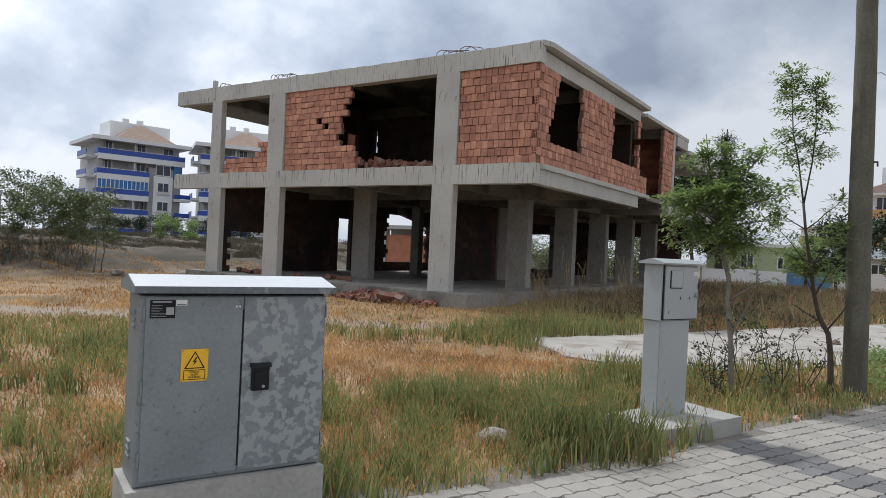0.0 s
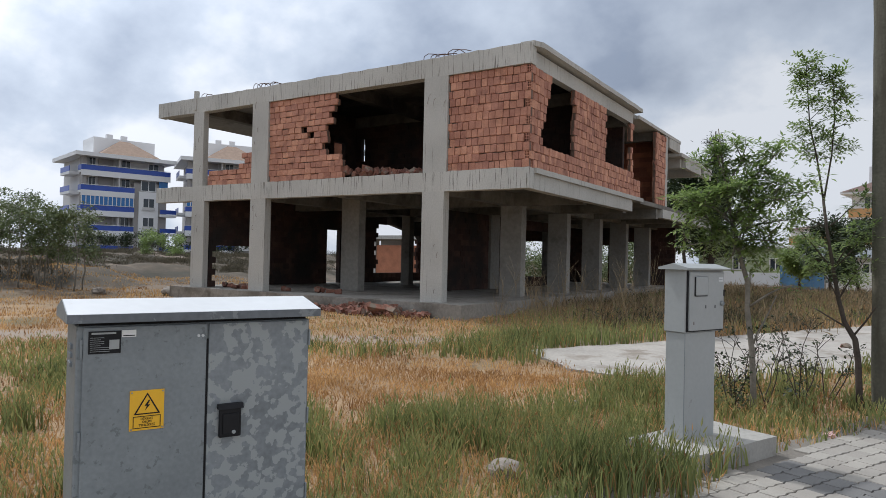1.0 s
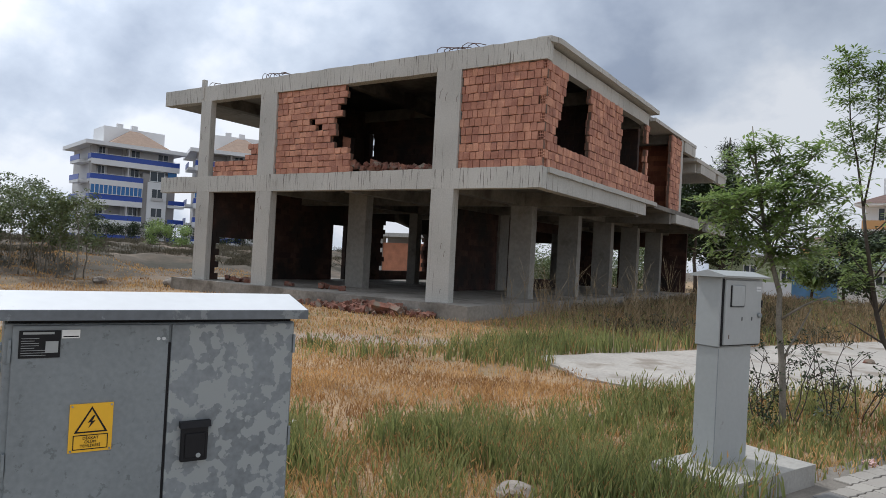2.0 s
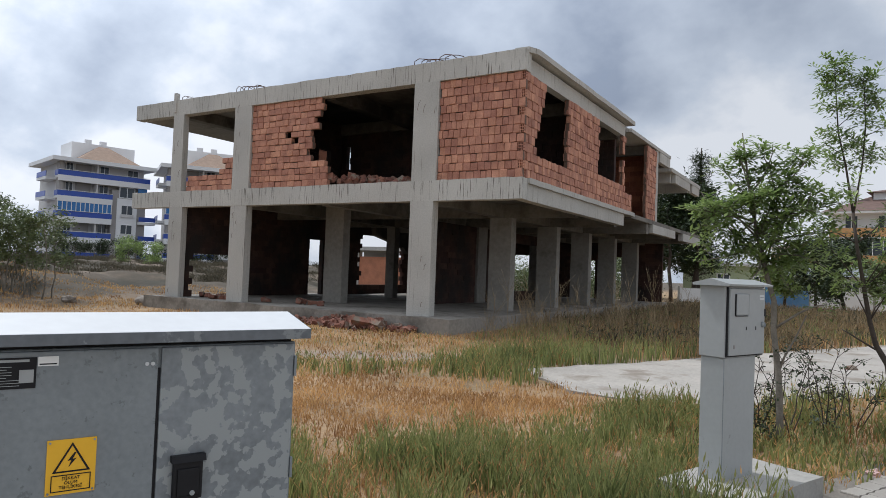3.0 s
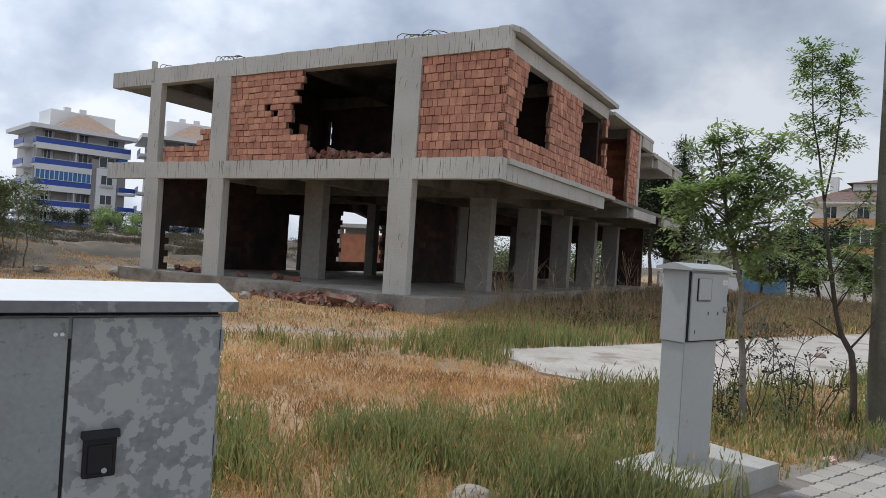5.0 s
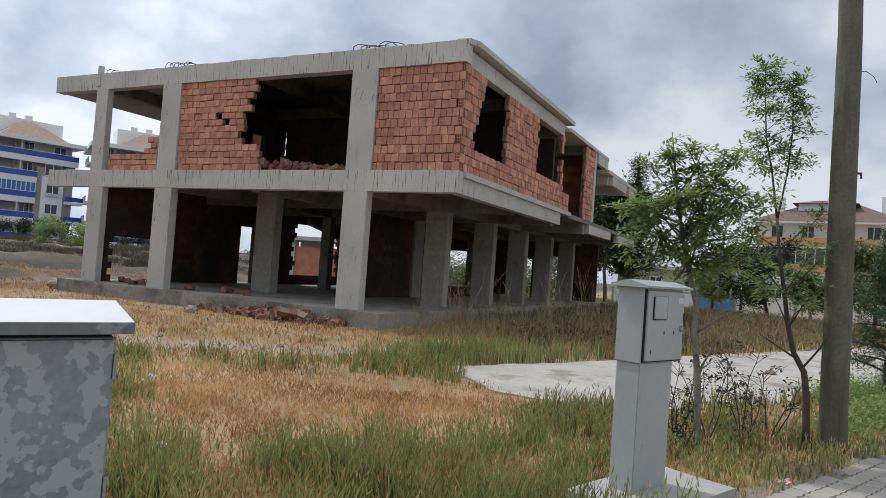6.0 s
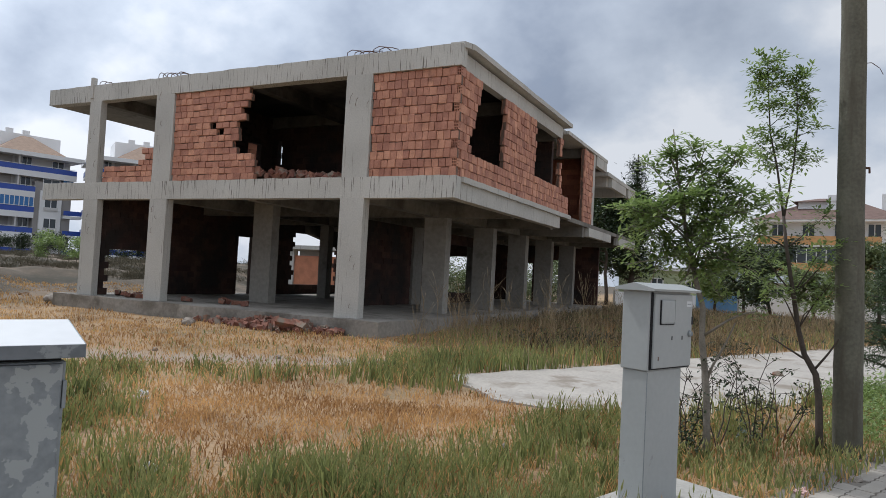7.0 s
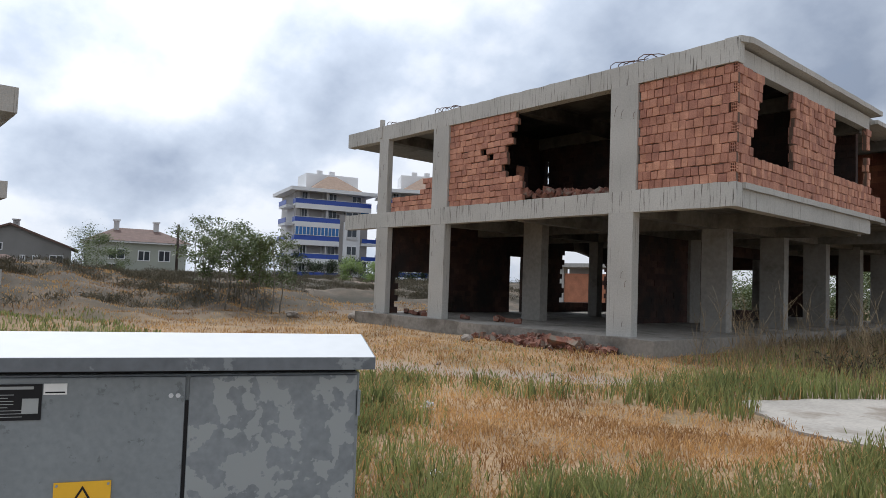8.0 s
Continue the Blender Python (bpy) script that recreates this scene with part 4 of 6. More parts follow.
def paver_mesh(mat, name="paver"):
    bm = bmesh.new()
    L_, W_, n = 0.220, 0.135, 8
    lo, hi = [], []
    for k in range(n + 1):
        u = -L_ / 2 + 0.003 + (L_ - 0.006) * k / n
        wv = 0.0075 * math.sin(2 * math.pi * (u + L_ / 2) / (L_ / 2))
        lo.append((u, -W_ / 2 + 0.004 + wv))
        hi.append((u, W_ / 2 - 0.004 + wv))
    ring = lo + hi[::-1]
    top = [bm.verts.new((x * 0.975, y * 0.965, 0.0)) for x, y in ring]
    mid = [bm.verts.new((x, y, -0.006)) for x, y in ring]
    bot = [bm.verts.new((x, y, -0.03)) for x, y in ring]
    bm.faces.new(top)
    m = len(ring)
    for k in range(m):
        bm.faces.new((mid[k], mid[(k + 1) % m], top[(k + 1) % m], top[k]))
        bm.faces.new((bot[k], bot[(k + 1) % m], mid[(k + 1) % m], mid[k]))
    bmesh.ops.recalc_face_normals(bm, faces=bm.faces[:])
    me = bpy.data.meshes.new(name)
    bm.to_mesh(me)
    bm.free()
    me.materials.append(mat)
    return me


def build_pavement():
    base = pose(-0.86, 6.0, WALK_Z, 0, 0, 67.5)
    root = tagged(empty("pavement", base), "pale interlocking concrete pavers with a darker band, grass creeping over the edge", "pavement", kind="structure")
    bed = box(-14, 22, -5.0, 0.22, -0.2, -0.012)
    for k in range(1, 72):
        bmesh.ops.bisect_plane(bed, geom=bed.verts[:] + bed.edges[:] + bed.faces[:], plane_co=(-14 + k * 0.5, 0, 0), plane_no=(1, 0, 0))
    for v in bed.verts:
        if v.co.y > 0:
            v.co.y += 0.12 * noise.noise(Vector((v.co.x * 1.1, 0, 0)))
    part("joint_bed", bed, BED, root)
    light, dark, far = paver_mesh(PAVER), paver_mesh(PAVER_DARK), paver_mesh(PAVER_JOIN)
    rng = random.Random(21)
    fv, ff, gv, gf = [], [], [], []
    cv = np.array([v.co[:] for v in far.vertices])
    cp = [tuple(p.vertices) for p in far.polygons]
    count = 0
    for row in range(34):
        y = -0.075 - row * 0.137
        for k in range(-46, 92):
            u = k * 0.222 + (row % 2) * 0.111
            edge = 0.06 * noise.noise(Vector((u * 1.5, row * 0.3, 4.0)))
            if row == 0 and noise.noise(Vector((u * 0.9, 3.0, 0))) > 0.05:
                continue
            isdark = 0.12 < u < 0.56
            m = pose(u, y, rng.uniform(-0.004, 0.004), rng.uniform(-1.2, 1.2), rng.uniform(-1.0, 1.0), rng.uniform(-0.6, 0.6))
            if -2.3 < u < 3.2 and row < 11 and count < 295:
                piece("paver", dark if isdark else light, root, m)
                count += 1
            else:
                a = np.array(m)
                V, F = (gv, gf) if isdark else (fv, ff)
                off = len(V)
                V.extend((cv @ a[:3, :3].T + a[:3, 3]).tolist())
                F.extend([tuple(i + off for i in p) for p in cp])
    for V, F, mat in ((fv, ff, PAVER_JOIN), (gv, gf, PAVER_DARK)):
        me = bpy.data.meshes.new("pavers")
        me.from_pydata(V, [], F)
        me.materials.append(mat)
        ob = new("pavers", me)
        ob.parent = root
        ob["kind"] = "stuff"


build_pavement()


# ---- utility pole ----
def utility_pole():
    p = thing("utility_pole", "weathered round timber utility pole at the pavement's edge", "utility pole", pose(0.17, 9.28, 0))
    bm = bmesh.new()
    rng = random.Random(3)
    pts, rad = [], []
    for k in range(25):
        z = -0.2 + k * 0.36
        pts.append((-0.012 * z + rng.uniform(-0.004, 0.004), rng.uniform(-0.004, 0.004), z))
        rad.append(0.128 - 0.0045 * z + rng.uniform(-0.002, 0.002))
    tube(bm, pts, rad, 18)
    part("shaft", bm, POLE, p)
    for z, a in ((2.75, 0.2), (0.9, 2.4)):
        bm = bmesh.new()
        d = Vector((math.cos(a), math.sin(a), 0))
        c = Vector((-0.012 * z, 0, z))
        tube(bm, [c + d * 0.09, c + d * 0.15, c + d * 0.152 + Vector((0, 0, -0.05))], [0.012, 0.013, 0.010], 6)
        part("bolt", bm, RUST, p)
    bm = bmesh.new()
    tube(bm, [(0.04, 0.02, 3.75), (0.11, 0.05, 3.76), (0.18, 0.08, 3.71), (0.21, 0.09, 3.65)], [0.004, 0.004, 0.003, 0.003], 5)
    part("wire_end", bm, RUST, p)
    bm = bmesh.new()
    tube(bm, [(-0.08, 0, 6.5), (0.72, 0.38, 3.2), (1.5, 0.74, 0.0)], [0.007, 0.007, 0.007], 5)
    part("guy_wire", bm, BLACK, p, "thin dark guy wire")


utility_pole()


# ---- plants ----
def leaf_cloud(name, centers, spread, n, size, mat, seed, droop=0.3, aspect=0.32):
    """Many small pointed leaves: for each a folded rhomb of four triangles, round the given points."""
    rng = np.random.default_rng(seed)
    c = np.array(centers)[rng.integers(0, len(centers), n)]
    c = c + rng.normal(0, 1, (n, 3)) * np.array(spread)
    az = rng.uniform(0, 2 * np.pi, n)
    el = rng.normal(-droop, 0.5, n)
    d = np.stack([np.cos(az) * np.cos(el), np.sin(az) * np.cos(el), np.sin(el)], 1)
    side = np.cross(d, np.array([0, 0, 1.0]))
    side /= np.linalg.norm(side, axis=1, keepdims=True) + 1e-9
    roll = rng.normal(0, 0.6, n)[:, None]
    up = np.cross(side, d)
    side = side * np.cos(roll) + up * np.sin(roll)
    up = np.cross(side, d)
    s = size * rng.uniform(0.6, 1.25, n)[:, None]
    base, tip = c - d * s * 0.5, c + d * s * 0.5
    l = c - side * s * aspect * 0.5 + up * s * 0.06
    r = c + side * s * aspect * 0.5 + up * s * 0.06
    v = np.stack([base, l, tip, r], 1).reshape(-1, 3)
    k = np.arange(n)[:, None] * 4
    f = np.concatenate([k + np.array([[0, 1, 2]]), k + np.array([[0, 2, 3]])], 0)
    return mesh_from_arrays(name, v, f, mat)


def pinnate(points, per_leaf, leaf_len, leaflet, seed, mat, name="crown"):
    """Compound leaves: leaflets in pairs along a drooping stalk that starts at each given point."""
    rng = np.random.default_rng(seed)
    P, D = [], []
    for p in points:
        az, el = rng.uniform(0, 2 * np.pi), rng.normal(0.15, 0.45)
        d = np.array([np.cos(az) * np.cos(el), np.sin(az) * np.cos(el), np.sin(el)])
        side = np.cross(d, (0, 0, 1.0))
        side /= np.linalg.norm(side) + 1e-9
        L_ = leaf_len * rng.uniform(0.7, 1.15)
        for k in range(per_leaf):
            t = (k + 0.6) / per_leaf
            at = np.array(p) + d * L_ * t - np.array([0, 0, 0.18 * L_ * t * t])
            for s in (-1, 1):
                dd = d * 0.55 + side * s * 0.75 + np.array([0, 0, -0.08]) + rng.normal(0, 0.28, 3)
                P.append(at); D.append(dd / np.linalg.norm(dd))
        at = np.array(p) + d * L_ * 1.02 - np.array([0, 0, 0.36 * L_])
        P.append(at); D.append(d - np.array([0, 0, 0.3]))
    P, D = np.array(P), np.array(D)
    n = len(P)
    D /= np.linalg.norm(D, axis=1, keepdims=True)
    side = np.cross(D, np.array([0.1, 0.05, 1.0])); side /= np.linalg.norm(side, axis=1, keepdims=True) + 1e-9
    up = np.cross(side, D)
    s = leaflet * rng.uniform(0.7, 1.2, n)[:, None]
    a, tip = P, P + D * s
    m = P + D * s * 0.45
    l, r = m - side * s * 0.20 + up * s * 0.05, m + side * s * 0.20 + up * s * 0.05
    v = np.stack([a, l, tip, r], 1).reshape(-1, 3)
    k = np.arange(n)[:, None] * 4
    f = np.concatenate([k + np.array([[0, 1, 2]]), k + np.array([[0, 2, 3]])], 0)
    return mesh_from_arrays(name, v, f, mat)


def along(pts, n, rng, t0=0.0, t1=1.0):
    """n points at random on a polyline."""
    pts = [Vector(p) for p in pts]
    out = []
    for _ in range(n):
        t = rng.uniform(t0, t1) * (len(pts) - 1)
        i = min(int(t), len(pts) - 2)
        out.append(pts[i].lerp(pts[i + 1], t - i))
    return out


def limb(bm, start, end, r0, r1, rng, bend=0.12, n=5):
    """A bent, tapered branch; returns its points."""
    start, end = Vector(start), Vector(end)
    length = (end - start).length
    off = Vector((rng.uniform(-1, 1), rng.uniform(-1, 1), rng.uniform(-0.2, 1))) * bend * length
    pts = []
    for k in range(n + 1):
        t = k / n
        pts.append(start.lerp(end, t) + off * math.sin(math.pi * t) + Vector((rng.uniform(-1, 1), rng.uniform(-1, 1), rng.uniform(-1, 1))) * 0.015 * length)
    pts[0], pts[-1] = start, end
    tube(bm, pts, [r0 + (r1 - r0) * k / n for k in range(n + 1)], 6)
    return pts


def ash_one():
    """The bushy young tree beside the meter box."""
    rng = random.Random(31)
    t = thing("ash_tree", "bushy young ash tree with fresh green leaves in tall grass", "tree")
    y = 8.4
    bm = bmesh.new()
    stem = [(-0.97, y, -0.05), (-0.985, y, 0.35), (-1.0, y, 0.675), (-1.05, y, 1.08), (-1.055, y + 0.03, 1.365), (-1.116, y, 1.593), (-1.154, y, 1.75), (-1.215, y, 2.01), (-1.306, y, 2.55), (-1.366, y, 3.0)]
    tube(bm, stem, [0.034, 0.031, 0.029, 0.027, 0.025, 0.022, 0.02, 0.017, 0.011, 0.005], 8)
    ends = [(-1.72, y - 0.1, 2.42), (-1.76, y + 0.2, 2.12), (-1.56, y + 0.1, 2.68), (-0.92, y, 2.66), (-0.64, y + 0.15, 2.45), (-0.68, y - 0.2, 2.2),
            (-1.42, y + 0.3, 1.85), (-1.2, y - 0.4, 2.35), (-1.1, y + 0.45, 2.45), (-1.45, y - 0.35, 2.15), (-0.95, y - 0.3, 1.95), (-1.0, y + 0.1, 1.66), (-1.25, y + 0.1, 2.9), (-1.45, y - 0.1, 2.85), (-1.1, y, 2.88),
            (-1.6, y - 0.3, 2.3), (-0.85, y + 0.3, 2.3), (-0.83, y - 0.05, 1.72),
            (-1.88, y, 2.25), (-1.84, y + 0.1, 1.98), (-1.72, y - 0.2, 1.72), (-1.5, y, 1.58), (-0.5, y, 2.3), (-0.46, y + 0.1, 2.02), (-0.62, y - 0.1, 1.7), (-0.78, y, 2.72), (-1.3, y - 0.2, 1.5), (-0.9, y + 0.1, 1.45)]
    twigs = []
    for k, e in enumerate(ends):
        s = along(stem, 1, rng, 0.62 if k < 13 else 0.66, 0.86)[0]
        pts = limb(bm, s, e, 0.011, 0.003, rng)
        twigs.append(pts)
        for _ in range(2):
            q = along(pts, 1, rng, 0.4, 0.9)[0]
            twigs.append(limb(bm, q, q + Vector((rng.uniform(-0.22, 0.22), rng.uniform(-0.22, 0.22), rng.uniform(-0.02, 0.25))), 0.004, 0.0015, rng, n=3))
    pts = limb(bm, (-1.03, y, 1.12), (-0.62, y - 0.02, 1.36), 0.014, 0.006, rng)
    limb(bm, (-1.0, y, 0.7), (-0.78, y, 1.25), 0.012, 0.006, rng)
    part("trunk", bm, BARK, t)
    leaf_at = []
    for tw in twigs:
        leaf_at += along(tw, 14, rng, 0.3, 1.0)
    leaf_at += along(stem, 30, rng, 0.75, 1.0)
    leaf_at += along(pts, 6, rng, 0.6, 1.0)
    ob = new("crown", pinnate(leaf_at, 3, 0.15, 0.076, 41, LEAF))
    ob.parent = t


def ash_two():
    """The slender tree that forks high up."""
    rng = random.Random(32)
    t = thing("ash_tree", "slender young ash tree forked into two thin stems", "tree")
    y = 9.2
    bm = bmesh.new()
    stem = [(-0.055, y, -0.05), (-0.07, y, 0.34), (-0.08, y, 0.57), (-0.11, y, 0.785), (-0.21, y, 0.965), (-0.267, y, 1.2), (-0.32, y, 1.53), (-0.39, y, 1.97), (-0.425, y, 2.28)]
    tube(bm, stem, [0.035, 0.033, 0.031, 0.029, 0.025, 0.022, 0.02, 0.016, 0.014], 8)
    sa = [(-0.425, y, 2.28), (-0.496, y, 2.76), (-0.567, y, 3.1), (-0.59, y, 3.445), (-0.614, y, 3.85)]
    sb = [(-0.42, y, 2.28), (-0.354, y, 2.75), (-0.33, y, 3.145), (-0.354, y, 3.71)]
    tube(bm, sa, [0.012, 0.010, 0.008, 0.006, 0.003], 6)
    tube(bm, sb, [0.011, 0.009, 0.007, 0.003], 6)
    twigs = []
    for st, n, lo in ((sa, 22, 0.28), (sb, 17, 0.30)):
        for q in along(st, n, rng, lo, 1.0):
            k = 0.22 if q.z < 3.5 else 0.15
            twigs.append(limb(bm, q, q + Vector((rng.uniform(-k, k), rng.uniform(-k, k), rng.uniform(-0.02, 0.14))), 0.004, 0.0015, rng, n=3))
    low = []
    for e, z in (((-0.75, y, 2.05), 1.55), ((-0.78, y + 0.1, 1.72), 1.5), ((-0.02, y + 0.1, 2.35), 1.8), ((0.02, y - 0.1, 1.7), 1.35), ((-0.1, y - 0.2, 2.0), 1.6), ((-0.55, y - 0.3, 1.6), 1.3),
                 ((-0.85, y, 2.3), 1.85), ((-0.05, y + 0.3, 1.45), 1.2), ((-0.45, y + 0.35, 1.8), 1.4), ((0.10, y, 2.1), 1.7)):
        s = min(stem, key=lambda p: abs(p[2] - z))
        low.append(limb(bm, s, e, 0.008, 0.002, rng))
    limb(bm, (-0.16, y, 0.9), (-0.5, y, 1.1), 0.012, 0.006, rng)
    limb(bm, (-0.13, y, 0.82), (0.08, y, 1.15), 0.012, 0.006, rng)
    part("trunk", bm, BARK_DARK, t)
    pts = []
    for tw in twigs:
        pts += along(tw, 9, rng, 0.2, 1.0)
    for tw in low:
        pts += along(tw, 24, rng, 0.4, 1.0)
    ob = new("crown", pinnate(pts, 4, 0.15, 0.060, 42, LEAF))
    ob.parent = t


ash_one()
ash_two()


def bare_shrub(x, y, stems, height, wide, leaves, seed, low=0):
    """Thin pale stems that fork, with a few small dark leaves at the twigs' ends and, where low, a dark tuft at the foot."""
    rng = random.Random(seed)
    t = thing("shrub", "sparse half-bare shrub with thin stems and small dark leaves", "shrub", pose(x, y, ground_z(x, y)), "shrubs by the pole")
    bm = bmesh.new()
    pts = []
    for k in range(stems):
        b = Vector((rng.uniform(-0.10, 0.10), rng.uniform(-0.10, 0.10), -0.02))
        e = b + Vector((rng.uniform(-wide, wide), rng.uniform(-wide, wide) * 0.7, height * rng.uniform(0.6, 1.0)))
        p = limb(bm, b, e, 0.008, 0.0025, rng, bend=0.10, n=6)
        for _ in range(6):
            q = along(p, 1, rng, 0.3, 0.98)[0]
            f = q + Vector((rng.uniform(-0.28, 0.28), rng.uniform(-0.22, 0.22), rng.uniform(0.02, 0.22)))
            tw = limb(bm, q, f, 0.0035, 0.0014, rng, n=3)
            pts += along(tw, 2, rng, 0.45, 1.0)
    part("stem", bm, BARK_DARK, t)
    ob = new("leaves", leaf_cloud("leaves", [tuple(p) for p in pts], (0.018, 0.018, 0.018), leaves, 0.040, LEAF_DARK, seed, aspect=0.6))
    ob.parent = t
    if low:
        c = [(rng.gauss(0, 0.10), rng.gauss(0, 0.08), rng.uniform(0.02, 0.34)) for _ in range(40)]
        ob = new("foot_leaves", leaf_cloud("foot_leaves", c, (0.04, 0.04, 0.04), low, 0.045, LEAF_DARK, seed + 1, aspect=0.5))
        ob.parent = t


bare_shrub(-1.12, 8.45, 5, 0.95, 0.22, 260, 33, 380)
bare_shrub(-0.93, 8.75, 4, 0.85, 0.25, 170, 34)
bare_shrub(-0.62, 9.05, 5, 1.0, 0.30, 240, 35, 150)
bare_shrub(-0.30, 9.55, 3, 0.7, 0.22, 110, 36)


def zones(x, y):
    """Green and dry cover and height (m) of the grass at a place."""
    s = side_of_walk(x, y)
    n1 = noise.noise(Vector((x * 0.55, y * 0.55, 1.0)))
    n2 = noise.noise(Vector((x * 1.7, y * 1.7, 8.0)))
    path = abs(y - (10.1 + 0.72 * (x + 8.7)) + 0.3 * n1)
    u = (Vector((x, y, 0)) - Vector((-0.86, 6.0, 0))).dot(UX)
    if s < -0.04 + 0.14 * n1 + 0.08 * n2 - 0.30 * math.exp(-((u + 0.75) / 0.5) ** 2) or in_yard(x, y):
        return 0, 0, 0, 0
    if -20.4 < x < -8.4 and 14.9 < y < 37:
        return 0, 0, 0, 0
    beyond = y > 10.1 + 0.72 * (x + 8.7)
    # straw patch in the middle of the field
    core = math.hypot((x + 4.3) / 2.7, (y - 8.1) / 2.0)
    n3 = noise.noise(Vector((x * 3.1, y * 3.1, 12.0)))
    hollow = smooth(-0.5, -0.9, u) * smooth(1.15, 0.45, s + 0.7 * n2 + 0.5 * n3)
    green = 0.9 * smooth(3.0, 2.2, s + 0.7 * n1 + 0.5 * n3) * (1 - 0.85 * hollow)
    green *= 0.22 + 0.78 * smooth(-0.28, 0.18, n2 + 0.7 * n3 + 0.15)
    green = max(green, 0.9 * smooth(0.85, 1.3, core + 0.4 * n1) * (0.35 + 0.65 * smooth(-0.3, 0.2, n2 + 0.6 * n3)) * (1 if not beyond else 0.15) * smooth(-14, -8, x) )
    if x < -2.4 and y < 4.4:
        green *= max(0.0, 0.35 + 1.3 * n3)
    ta = (x + 4.95) * 0.487 + (y - 11.6) * 0.873
    tb = -(x + 4.95) * 0.873 + (y - 11.6) * 0.487
    tip = smooth(-0.6, 0.0, ta + 0.5 * n1) * smooth(3.4, 2.5, ta + n1) * smooth(-0.12, 0.05, tb) * smooth(0.95, 0.45, tb + 0.5 * n3)
    tuft = smooth(1.15, 0.6, math.hypot((x + 5.0) / 1.15, (y - 10.2 - 0.3 * (x + 5.0)) / 0.55) + 0.5 * n3)
    tip = max(tip, 0.9 * tuft)
    green = max(green, tip)
    plot = smooth(-1.5, -1.1, u) * smooth(-0.45, -0.6, u) * smooth(0.9, 0.5, s)
    green = max(green, plot)
    side = max(smooth(-8.8, -7.2, x + 1.2 * n1) * smooth(15.0, 17.0, y + 1.2 * n1), smooth(-7.2, -5.8, x + 1.2 * n1) * smooth(12.4, 13.8, y + n1)) * (1 if x < -1.5 + 0.5 * (y - 15) else 0)
    dry = (1 - green) * (0.95 if n1 + 0.6 * n2 > -0.25 else 0.35)
    h = 0.10 + 0.20 * green + 0.05 * n2 + 0.05 * smooth(0.0, 0.5, n1)
    h *= 0.7 + 0.85 * max(0.0, noise.noise(Vector((x * 2.3, y * 2.3, 21.0))))
    h = 0.86 * h + 0.15 * plot + 0.08 * tip
    gap = 10.1 + 0.72 * (x + 8.7) - y
    if 0 < gap < 1.7 and x < -5.8:
        h *= 0.25 + 0.75 * smooth(0.9, 1.7, gap)
        if abs(gap - 1.3 - 0.4 * n1) < 0.18:
            dry *= 0.2; green *= 0.2
        green *= 0.6
    if path < 0.78 and x < -5.9:
        dry *= 0.04; green *= 0.02
    if x < -20.5:
        dry *= 0.9; green *= 0.4
    if -23.5 < x < -17.5 and y < 7.5 + n1:
        green, dry, h = 0.75 + 0.5 * n1, 0.4, 0.11
    if side > 0.05:
        green, dry, h = green * (1 - side) + side * (0.22 + 0.9 * n1), 0.75, h + side * (0.30 - h)
    strip = smooth(0.9, 0.4, abs((x + 4.75) * 0.9 - (y - 11.6) * 0.43 + 0.5 + 0.25 * n3)) * smooth(10.6, 11.4, y) * smooth(15.2, 13.8, y + n1)
    if strip > 0.25:
        green, dry, h = 0.95, 0.1, 0.16 + 0.14 * strip
    if u > 0.7 and s < 1.8:
        h *= 0.72
        green *= 0.75
    return max(0, green), max(0, dry), h, side


def near_plinth(x, y):
    for ox, oy, a, u0, u1, v0, v1 in ((-2.4314, 2.1585, 67.04, -0.06, 0.97, -0.06, 0.38), (-0.78, 6.18, 67.98, -0.56, 0.57, -0.03, 0.59)):
        c, s_ = math.cos(radians(a)), math.sin(radians(a))
        u, v = (x - ox) * c + (y - oy) * s_, -(x - ox) * s_ + (y - oy) * c
        if u0 < u < u1 and v0 < v < v1:
            return True
    return False


def blades(base, h, w, lean, rng):
    """Arrays of grass blades, each of three triangles, bent at half height."""
    n = len(base)
    az = rng.uniform(0, 2 * np.pi, n)
    side = np.stack([np.cos(az), np.sin(az), np.zeros(n)], 1)
    la = rng.uniform(0, 2 * np.pi, n)
    ld = np.stack([np.cos(la), np.sin(la), np.zeros(n)], 1) * (lean * h)[:, None]
    up = np.array([0, 0, 1.0])
    mid = base + ld * 0.35 + up * (h * 0.55)[:, None]
    tip = base + ld * 1.0 + up * (h * (1 - 0.25 * lean))[:, None]
    hw = (w / 2)[:, None]
    v = np.stack([base - side * hw, base + side * hw, mid - side * hw * 0.8, mid + side * hw * 0.8, tip], 1).reshape(-1, 3)
    k = np.arange(n)[:, None] * 5
    f = np.concatenate([k + np.array([[0, 1, 3]]), k + np.array([[0, 3, 2]]), k + np.array([[2, 3, 4]])], 0)
    return v, f, tip, mid


